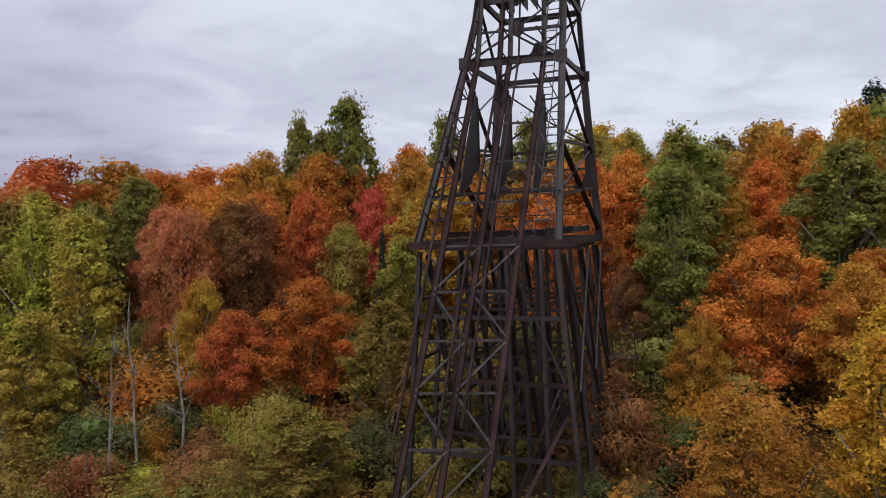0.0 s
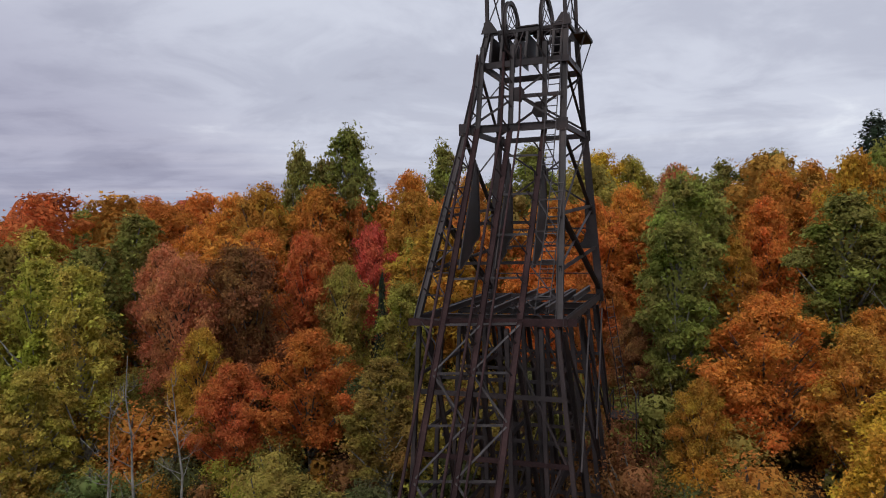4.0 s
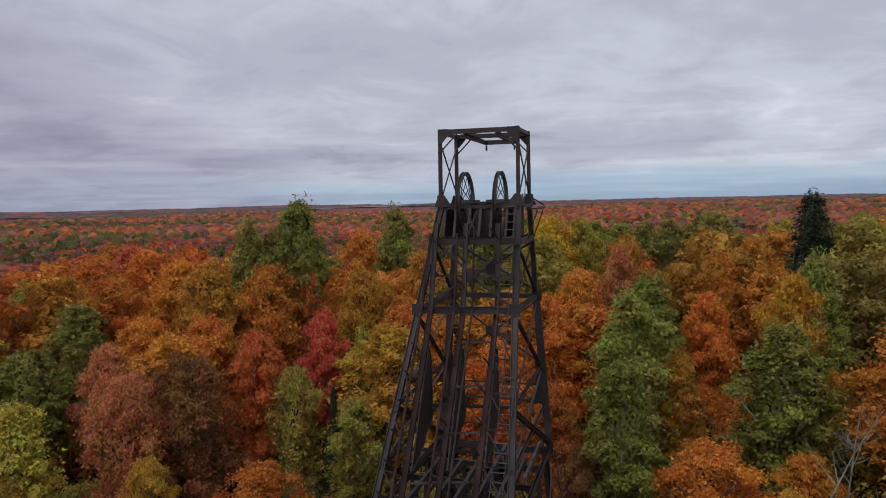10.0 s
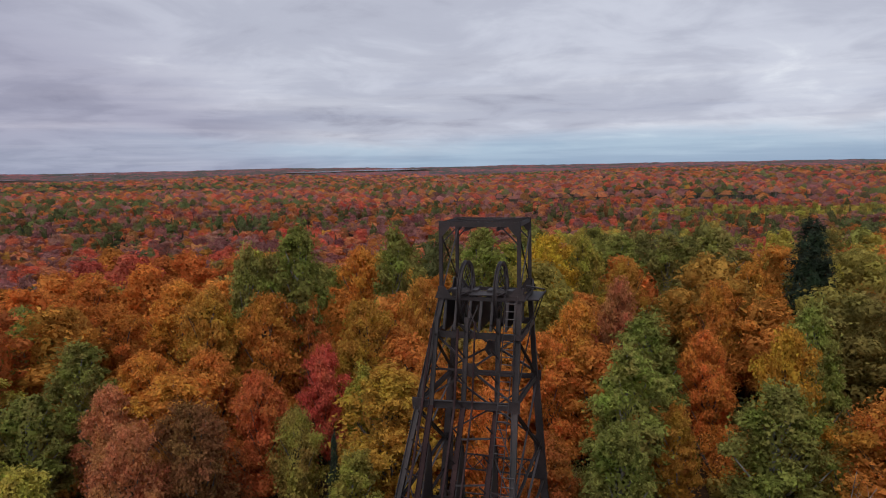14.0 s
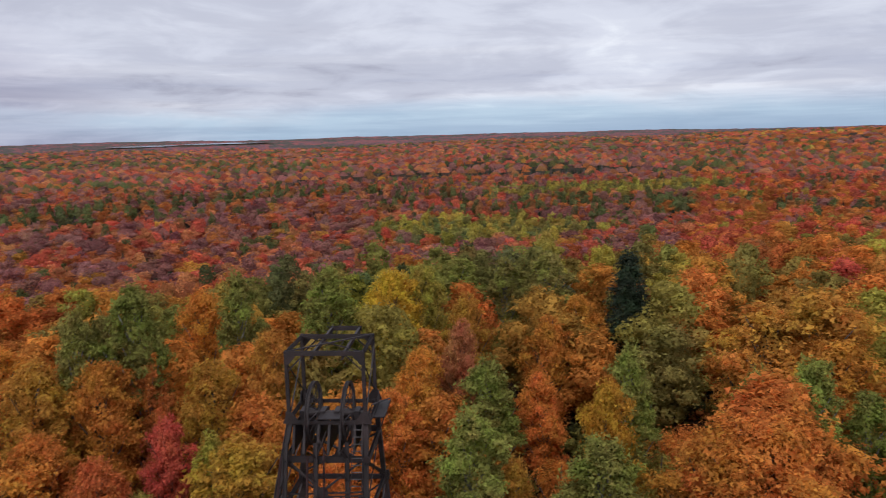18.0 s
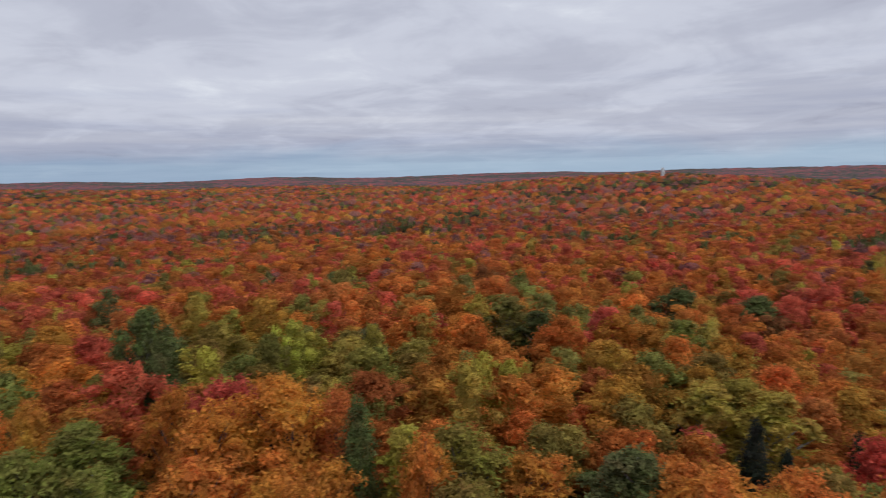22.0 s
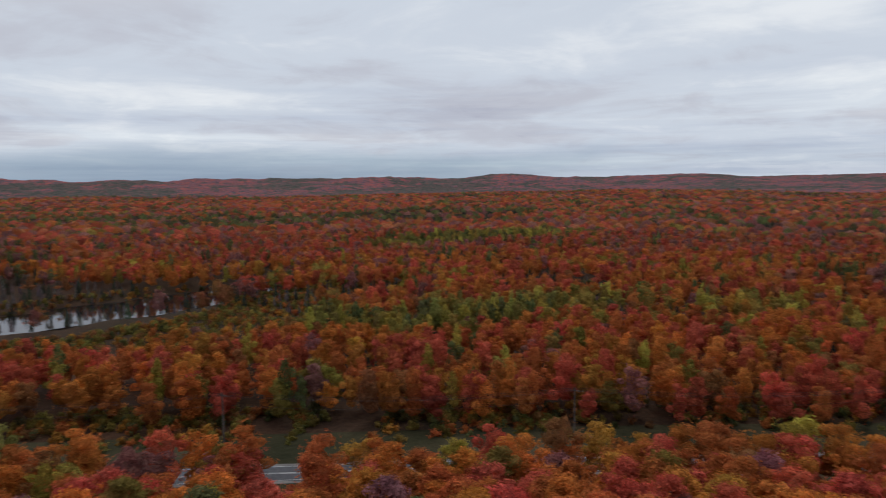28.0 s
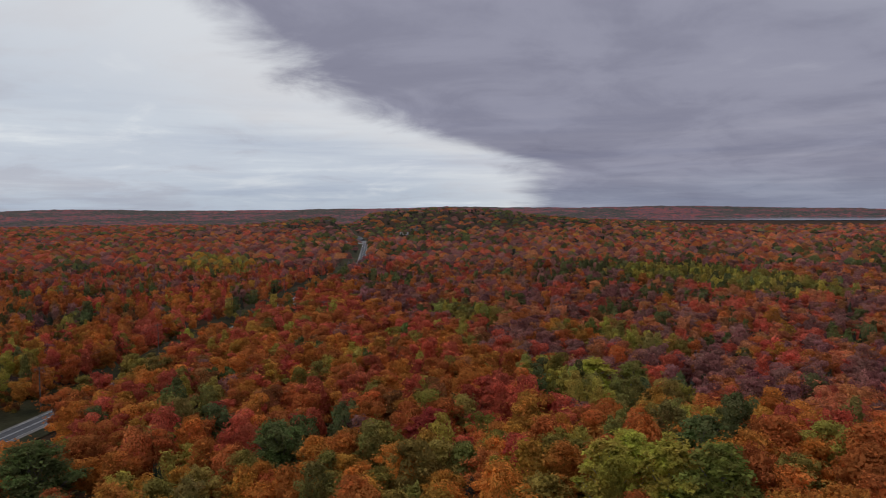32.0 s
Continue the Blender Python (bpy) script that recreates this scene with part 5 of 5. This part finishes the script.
for i, (x, y, h) in enumerate(((-15.2, 30.4, 8.5), (-14.4, 31.6, 9.5), (-12.6, 33.0, 8.0))):
    bare_tree(x, y, h, 0.06, i * 2.1, "thin white birch trunk almost bare of leaves", i)
bare_tree(17.0, 31.9, 12.5, 0.52, -0.2, "leaning dead tree with bleached bare branches", 17, 1.2)
bare_tree(20.8, 31.5, 11.0, 0.2, 0.4, "dead tree with bleached bare branches", 18, 1.3)


# ---- the wood beyond the nearest trees ----


def template(kind, n_leaf, size, seed, hull, few):
    v, f, _, _ = crown_leaves(kind, n_leaf, size, seed, hull, few, 0.88)
    return v, f


def blob_template(kind, seed):
    """A far tree of a few facets, uneven all round."""
    r = np.random.RandomState(seed)
    tall = {"maple": 2.3, "aspen": 3.6, "pine": 4.0}[kind]
    th = np.arange(5) * np.pi * 0.4
    w = r.uniform(0.75, 1.15, (5, 1)) * (1 if kind != "pine" else 0.6)
    lo = np.stack([np.cos(th), np.sin(th), np.full(5, tall * (0.35 if kind != "pine" else 0.05))], -1) * np.concatenate([w, w, np.ones((5, 1))], 1)
    hi = np.stack([np.cos(th + 0.6) * 0.62, np.sin(th + 0.6) * 0.62, np.full(5, tall * 0.78)], -1) * np.concatenate([w, w, r.uniform(0.85, 1.1, (5, 1))], 1)
    top = np.array([[r.uniform(-0.2, 0.2), r.uniform(-0.2, 0.2), tall]])
    k = np.arange(5)
    n = (k + 1) % 5
    if kind == "pine":
        return np.concatenate([lo, top]), np.stack([k, n, np.full(5, 5)], -1)
    f = np.concatenate([np.stack([k, n, 5 + k], -1), np.stack([n, 5 + n, 5 + k], -1), np.stack([5 + k, 5 + n, np.full(5, 10)], -1)])
    return np.concatenate([lo, hi, top]), f


def scatter(r_in, r_out, spacing, seed):
    rs = np.random.RandomState(seed)
    n = int(math.pi * (r_out**2 - r_in**2) / spacing**2)
    r = np.sqrt(rs.uniform(r_in**2, r_out**2, n))
    a = rs.uniform(0, 2 * np.pi, n)
    # jittered grid instead of pure chance, so that crowns stand side by side
    m = int(2 * r_out / spacing)
    g = (np.stack(np.meshgrid(np.arange(m), np.arange(m)), -1).reshape(-1, 2) + rs.uniform(0.0, 0.85, (m * m, 2))) * spacing - r_out
    d = np.hypot(g[:, 0], g[:, 1])
    g = g[(d > r_in) & (d < r_out)]
    return g[~blocked(g[:, 0], g[:, 1])], rs


def choose(x, y, rs):
    """A colour name and a kind for each place."""
    zs = zone(x, y)
    names, kinds = np.empty(len(x), object), np.empty(len(x), object)
    for k, zn in enumerate(ZONES):
        m = np.nonzero(zs == k)[0]
        cols, p = zip(*KIND_MIX[zn])
        names[m] = rs.choice(np.array(cols, object), len(m), p=np.array(p) / sum(p))
    kinds[:] = "maple"
    greens = np.isin(names.astype(str), ("green", "lime", "deep"))
    kinds[greens & (rs.rand(len(x)) < 0.75)] = "aspen"
    kinds[np.isin(names.astype(str), ("pine", "grey"))] = "pine"
    extra = rs.rand(len(x)) < np.where(zs == 3, 0.14, 0.025)
    names[extra], kinds[extra] = "pine", "pine"
    return names, kinds


def joined_wood(name, label, r_in, r_out, spacing, seed, make, mat, grow=1.0, slim=1.0):
    g, rs = scatter(r_in, r_out, spacing, seed)
    x, y = g[:, 0], g[:, 1]
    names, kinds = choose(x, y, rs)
    if r_in < 200:
        # the trees that stand out keep their room
        own = np.array([q for q in PLANTED if math.hypot(q[0], q[1]) > r_in - 8])
        free = (np.hypot(x[:, None] - own[None, :, 0], y[:, None] - own[None, :, 1]) > 1.8 + 0.75 * own[None, :, 2]).all(1)
        x, y, names, kinds = x[free], y[free], names[free], kinds[free]
    z = ground_z(x, y)
    V, F, C, off = [], [], [], 0
    for kind in ("maple", "aspen", "pine"):
        width = {"maple": 3.4, "aspen": 2.4, "pine": 2.0}[kind]
        temps = [make(kind, seed + 3 * i) for i in range(5)]
        pick = rs.randint(0, 5, len(x))
        for i, (tv, tf) in enumerate(temps):
            m = np.nonzero((kinds == kind) & (pick == i))[0]
            if not len(m):
                continue
            a = rs.uniform(0, 6.283, len(m))
            s = width * grow * rs.uniform(0.78, 1.16, len(m))
            s[names[m] == "grey"] *= 0.72
            # slimmer crowns with gaps between them beyond the road
            road_wood = (step(0, 12, road_side(x[m], y[m])) if r_in < 300 else 0.0)
            ca, sa = np.cos(a) * s * slim * (1 - 0.24 * road_wood), np.sin(a) * s * slim * (1 - 0.24 * road_wood)
            v = np.empty((len(m), len(tv), 3), np.float32)
            v[:, :, 0] = x[m, None] + ca[:, None] * tv[:, 0] - sa[:, None] * tv[:, 1]
            v[:, :, 1] = y[m, None] + sa[:, None] * tv[:, 0] + ca[:, None] * tv[:, 1]
            base = {"maple": 3.2, "aspen": 4.5, "pine": 1.0}[kind]
            v[:, :, 2] = (z[m] + base * rs.uniform(0.7, 1.2, len(m)))[:, None] + (s / grow * rs.uniform(0.85, 1.12, len(m)))[:, None] * tv[:, 2]
            f = tf[None] + (np.arange(len(m)) * len(tv))[:, None, None] + off
            off += len(m) * len(tv)
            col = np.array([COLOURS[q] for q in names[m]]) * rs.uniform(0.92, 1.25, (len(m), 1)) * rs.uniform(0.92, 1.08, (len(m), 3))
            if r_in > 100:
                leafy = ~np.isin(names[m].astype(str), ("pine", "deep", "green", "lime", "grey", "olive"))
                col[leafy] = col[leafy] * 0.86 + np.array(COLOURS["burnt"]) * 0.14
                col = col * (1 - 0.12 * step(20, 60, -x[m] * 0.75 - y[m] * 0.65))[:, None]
            V.append(v.reshape(-1, 3))
            F.append(f.reshape(-1, 3))
            C.append(np.repeat(col, len(tv), 0))
    V, F, C = np.concatenate(V), np.concatenate(F), np.concatenate(C)
    me = mesh_from(name, V, F, mat)
    att = me.color_attributes.new("tint", "FLOAT_COLOR", "POINT")
    att.data.foreach_set("color", np.concatenate([C, np.ones((len(C), 1))], 1).astype(np.float32).ravel())
    return tagged(new(name, me), label, "woods", kind="stuff")


# the nearest wood, tree by tree
g, rs = scatter(13, 62, 5.7, 5)
names, kinds = choose(g[:, 0], g[:, 1], rs)
fixed = np.array(PLANTED)
for (x, y), nm, kd in zip(g, names, kinds):
    if (np.hypot(fixed[:, 0] - x, fixed[:, 1] - y) < 1.9 + 0.5 * fixed[:, 2]).any():
        continue
    if x > 0 and y < 25 and nm in ("burnt", "red", "rust"):
        nm = "orange"
    tall = rs.uniform(12.5, 15.5) if x > 22 and math.hypot(x, y) > 34 else rs.uniform(10.5, 12.5) if y > 46 else None
    plant(kd, x, y, nm, tall, fine=3 if math.hypot(x, y) < 30 else 2 if math.hypot(x, y) < 44 else 1, seed=3)

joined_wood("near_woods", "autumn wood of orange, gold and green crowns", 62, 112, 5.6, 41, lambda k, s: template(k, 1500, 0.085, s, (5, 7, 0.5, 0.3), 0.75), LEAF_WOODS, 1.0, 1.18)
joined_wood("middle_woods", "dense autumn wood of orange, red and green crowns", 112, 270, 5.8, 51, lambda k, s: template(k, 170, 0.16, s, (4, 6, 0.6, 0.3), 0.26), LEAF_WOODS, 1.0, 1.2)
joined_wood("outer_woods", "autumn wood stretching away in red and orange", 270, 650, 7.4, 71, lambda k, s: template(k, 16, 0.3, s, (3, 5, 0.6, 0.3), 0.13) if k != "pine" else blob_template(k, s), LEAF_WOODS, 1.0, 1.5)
# plum here carries the haze of distance in the leaf colours
joined_wood("distant_woods", "distant wood in dull red and dark green, plum added for haze", 650, 1300, 12.0, 91, blob_template, LEAF_WOODS, 1.4, 1.35)
joined_wood("remote_woods", "remote wood in dull red and dark green, plum added for haze", 1300, 2500, 21.0, 95, blob_template, LEAF_WOODS, 2.1, 1.35)


def undergrowth():
    """Low leafy brush under and between the nearest trees."""
    r = np.random.RandomState(77)
    m = int(2 * 112 / 2.9)
    g = (np.stack(np.meshgrid(np.arange(m), np.arange(m)), -1).reshape(-1, 2) + r.uniform(0, 1, (m * m, 2))) * 2.9 - 112
    g = g[(np.hypot(g[:, 0], g[:, 1]) < 112) & (np.hypot(g[:, 0] - 5, g[:, 1] - 31) > 1)]
    g = g[(road_side(g[:, 0], g[:, 1]) < -9)]
    s = r.uniform(-330, 330, 2600)
    w = 11 + 25 * r.rand(2600) ** 0.6
    side = np.stack([s, np.interp(s, [p[0] for p in ROAD[::-1]], [p[1] for p in ROAD[::-1]])], -1) - np.stack([0.46 * w, 0.88 * w], -1)
    side = side[(r.rand(2600) < 0.25 + 0.75 * step(14, 24, w)) & (waves(side[:, 0], side[:, 1], 40, 61) > -0.5)]
    a, q = r.uniform(0, 6.283, 3200), 0.95 + 1.5 * r.rand(3200)
    marsh = np.stack([-26 + 62 * q * np.cos(a), -316 + 30 * q * np.sin(a) + 14 * np.cos(a)], -1)
    marsh = marsh[lake_level(marsh[:, 0], marsh[:, 1], 0) > 1.13]
    g = np.concatenate([g, side, marsh])
    near = np.hypot(g[:, 0], g[:, 1] - 8) < 46
    V, F, C, off = [], [], [], 0
    for part_of, leaves, size, tones in ((near, 420, 0.085, ("olive", "green", "amber", "olive", "deep", "olive", "rust")), (~near, 60, 0.24, ("olive", "green", "rust", "amber", "deep", "olive", "burnt"))):
        h = g[part_of]
        temps = [crown_leaves("shrub", leaves, size, 300 + i, (2, 6, 0.5, 0.25), 0.5)[:2] for i in range(5)]
        pick = r.randint(0, 5, len(h))
        cols = np.array([COLOURS[k] for k in tones])
        for i, (tv, tf) in enumerate(temps):
            q = h[pick == i]
            a, s = r.uniform(0, 6.28, len(q)), r.uniform(0.9, 1.9, len(q))
            v = np.empty((len(q), len(tv), 3), np.float32)
            v[:, :, 0] = q[:, :1] + (np.cos(a) * s)[:, None] * tv[:, 0] - (np.sin(a) * s)[:, None] * tv[:, 1]
            v[:, :, 1] = q[:, 1:] + (np.sin(a) * s)[:, None] * tv[:, 0] + (np.cos(a) * s)[:, None] * tv[:, 1]
            v[:, :, 2] = ground_z(q[:, 0], q[:, 1])[:, None] + s[:, None] * tv[:, 2]
            F.append((tf[None] + (np.arange(len(q)) * len(tv))[:, None, None] + off).reshape(-1, 3))
            off += len(q) * len(tv)
            V.append(v.reshape(-1, 3))
            C.append(np.repeat(cols[r.randint(0, len(cols), len(q))] * r.uniform(0.6, 1.1, (len(q), 1)), len(tv), 0))
    me = mesh_from("undergrowth", np.concatenate(V), np.concatenate(F), LEAF_WOODS)
    att = me.color_attributes.new("tint", "FLOAT_COLOR", "POINT")
    C = np.concatenate(C)
    att.data.foreach_set("color", np.concatenate([C, np.ones((len(C), 1))], 1).astype(np.float32).ravel())
    tagged(new("undergrowth", me), "low leafy brush covering the forest floor", "undergrowth", kind="stuff")


undergrowth()



def hazed_canopy_material():
    m, nt, b = material("hazed_far_canopy", 0.95)
    n1, n2 = noise_node(nt, 0.0022, 3), noise_node(nt, 0.014, 4, 0.6)
    co = nt.nodes.new("ShaderNodeTexCoord")
    vo = nt.nodes.new("ShaderNodeTexVoronoi")
    vo.inputs["Scale"].default_value = 0.075
    nt.links.new(co.outputs["Object"], vo.inputs["Vector"])
    sep = nt.nodes.new("ShaderNodeSeparateColor")
    nt.links.new(vo.outputs["Color"], sep.inputs[0])
    # base colours pulled towards plum and blue-grey to paint in the haze
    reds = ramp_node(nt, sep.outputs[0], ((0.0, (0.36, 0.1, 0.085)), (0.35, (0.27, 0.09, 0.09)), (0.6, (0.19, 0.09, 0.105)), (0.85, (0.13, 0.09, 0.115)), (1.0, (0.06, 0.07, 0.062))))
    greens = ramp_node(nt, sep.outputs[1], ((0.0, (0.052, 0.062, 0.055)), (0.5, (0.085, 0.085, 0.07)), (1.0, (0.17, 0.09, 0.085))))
    mx = nt.nodes.new("ShaderNodeMath")
    mx.operation = "ADD"
    nt.links.new(n1, mx.inputs[0])
    nt.links.new(n2, mx.inputs[1])
    pick = ramp_node(nt, mx.outputs[0], ((0.98, (0, 0, 0)), (1.08, (1, 1, 1))))
    nt.links.new(mix_node(nt, pick, reds, greens), b.inputs["Base Color"])
    bump_node(nt, b, vo.outputs["Distance"], 1.0, 6.0)
    return m


def canopy_z(x, y):
    dip = np.ones(x.shape)
    for k in range(1, len(LAKES)):
        dip = np.minimum(dip, step(1.15, 1.9, lake_level(x, y, k)))
    return ground_z(x, y) + (9.5 + 2.5 * waves(x, y, 38, 31) + 2.0 * waves(x, y, 17, 32)) * dip * step(2350, 2460, np.hypot(x, y)) - 6 * (1 - dip)


tagged(new("horizon_woods", polar_sheet("horizon_woods", np.geomspace(2350, 4840, 110), 900, canopy_z, hazed_canopy_material())), "unbroken autumn woods rolling to the horizon", "woods", kind="stuff")


# ---- along the road ----


def road_point(s_x, offset):
    """A place beside the road near the given x; positive offset is the far side."""
    for (x0, y0), (x1, y1) in zip(ROAD, ROAD[1:]):
        if x1 <= s_x <= x0:
            t = (s_x - x0) / (x1 - x0)
            d = Vector((x1 - x0, y1 - y0)).normalized()
            n = Vector((-d.y, d.x))
            p = Vector((s_x, y0 + (y1 - y0) * t)) + n * offset
            return p
    return Vector((s_x, 0))


POLES = []


def utility_pole(x, offset, tall):
    p = road_point(x, offset)
    g = float(ground_z(p.x, p.y))
    t = tagged(new("utility_pole"), "weathered wooden utility pole with a crossarm", "utility pole", "poles along the road")
    t.matrix_world = Matrix.Translation((p.x, p.y, g)) @ Matrix.Rotation(radians(28), 4, "Z")
    bm = bmesh.new()
    tube(bm, ((0, 0, -0.5), (0, 0, tall * 0.5), (0.03, 0, tall)), (0.19, 0.16, 0.12), 8)
    part("pole", bm, WOOD, t)
    bm = bmesh.new()
    solid(bm, Vector((0, 0.12, tall - 0.6)), Vector((1, 0, 0)), Vector((0, 1, 0)), Vector((0, 0, 1)), -0.06, 0.06, -1.3, 1.1, -0.07, 0.07)
    part("crossarm", bm, WOOD, t)
    for dy in (-1.1, -0.35, 1.1):
        bm = bmesh.new()
        tube(bm, ((0, dy, tall - 0.53), (0, dy, tall - 0.4), (0, dy, tall - 0.36)), (0.05, 0.07, 0.03), 6)
        part("insulator", bm, PALE_STEEL, t)
    POLES.append((p, g + tall))


for x in (640, 560, 480, 400, 325, 252, 180, 108, 40, -28, -92, -152, -215, -280, -350, -430, -520):
    utility_pole(x, 13 if -60 < x < 60 else 9.5, 12.5 if x % 3 else 11.5)
for (p, z), (q, w) in zip(POLES, POLES[1:]):
    d = (q - p).normalized()
    n = Vector((-d.y, d.x))
    for k, (off, dz) in enumerate(((-1.1, -0.36), (-0.35, -0.36), (1.1, -0.36), (0.1, -2.6))):
        bm = bmesh.new()
        pts = []
        for i in range(9):
            t = i / 8
            c = p.lerp(q, t) + n * off
            pts.append((c.x, c.y, z + (w - z) * t + dz - 1.6 * (1 - (2 * t - 1) ** 2)))
        tube(bm, pts, [0.022] * 9, 4)
        tagged(new("power_line", finish("power_line", bm, STEEL)), "thin dark power line sagging between poles", "cable", "wires along the road")

# gravel turn-out that leaves the road
bm = bmesh.new()
out = []
for x, off in ((-181, 3.2), (-172, 3.2), (-170, 5.5), (-173, 8.5), (-179, 8), (-183, 5.5)):
    p = road_point(x, off)
    out.append(bm.verts.new((p.x, p.y, ROAD_Z + 0.1)))
bm.faces.new(out)
tagged(new("turnout", finish("turnout", bm, CONCRETE)), "pale concrete apron of a side road", "road", kind="structure")


# ---- buildings far off ----


def house(x, y, w, d, h, turn, wall, label, roof=None):
    g = float(ground_z(x, y))
    t = tagged(new("house"), label, "house", "far houses by the road")
    t.matrix_world = Matrix.Translation((x, y, g)) @ Matrix.Rotation(radians(turn), 4, "Z")
    X, Y, Z = Vector((1, 0, 0)), Vector((0, 1, 0)), Vector((0, 0, 1))
    bm = bmesh.new()
    solid(bm, Vector((0, 0, 0)), X, Y, Z, -w / 2, w / 2, -d / 2, d / 2, -0.5, h)
    part("wall", bm, wall, t)
    bm = bmesh.new()
    a = [bm.verts.new((sx * (w / 2 + 0.4), sy * (d / 2 + 0.4), h)) for sx, sy in ((-1, -1), (1, -1), (1, 1), (-1, 1))]
    r0, r1 = bm.verts.new((-w / 2 - 0.4, 0, h + d * 0.35)), bm.verts.new((w / 2 + 0.4, 0, h + d * 0.35))
    for f in ((a[0], a[1], r1, r0), (a[2], a[3], r0, r1), (a[1], a[2], r1), (a[3], a[0], r0), (a[3], a[2], a[1], a[0])):
        bm.faces.new(f)
    part("roof", bm, roof or ASPHALT, t)
    for i in range(3):
        bm = bmesh.new()
        solid(bm, Vector(((i - 1) * w * 0.3, -d / 2, h * 0.55)), X, Y, Z, -0.6, 0.6, -0.05, 0.05, -0.7, 0.7)
        part("window", bm, WATER, t)


house(-1085, 338, 16, 10, 5, 20, WHITE, "white far-off house beside the highway")
house(-1120, 330, 12, 9, 4.5, 10, WHITE, "small white house beside the highway")
house(-1230, 470, 14, 9, 5, 40, WHITE, "white house among dark trees")
house(-1300, 520, 18, 10, 5, 15, GRAVEL, "grey house among dark trees")
tank = tagged(new("water_tank"), "white cylindrical water tank on the wooded ridge", "water tank")
tank.location = (1306, -438, float(ground_z(1306, -438)))
bm = bmesh.new()
tube(bm, ((0, 0, -1), (0, 0, 20), (0, 0, 21.2)), (2.9, 2.9, 1.4), 20)
part("shell", bm, WHITE, tank)
bm = bmesh.new()
tube(bm, ((0, 0, 21.1), (0, 0, 21.9)), (0.5, 0.45), 10)
part("hatch", bm, PALE_STEEL, tank)
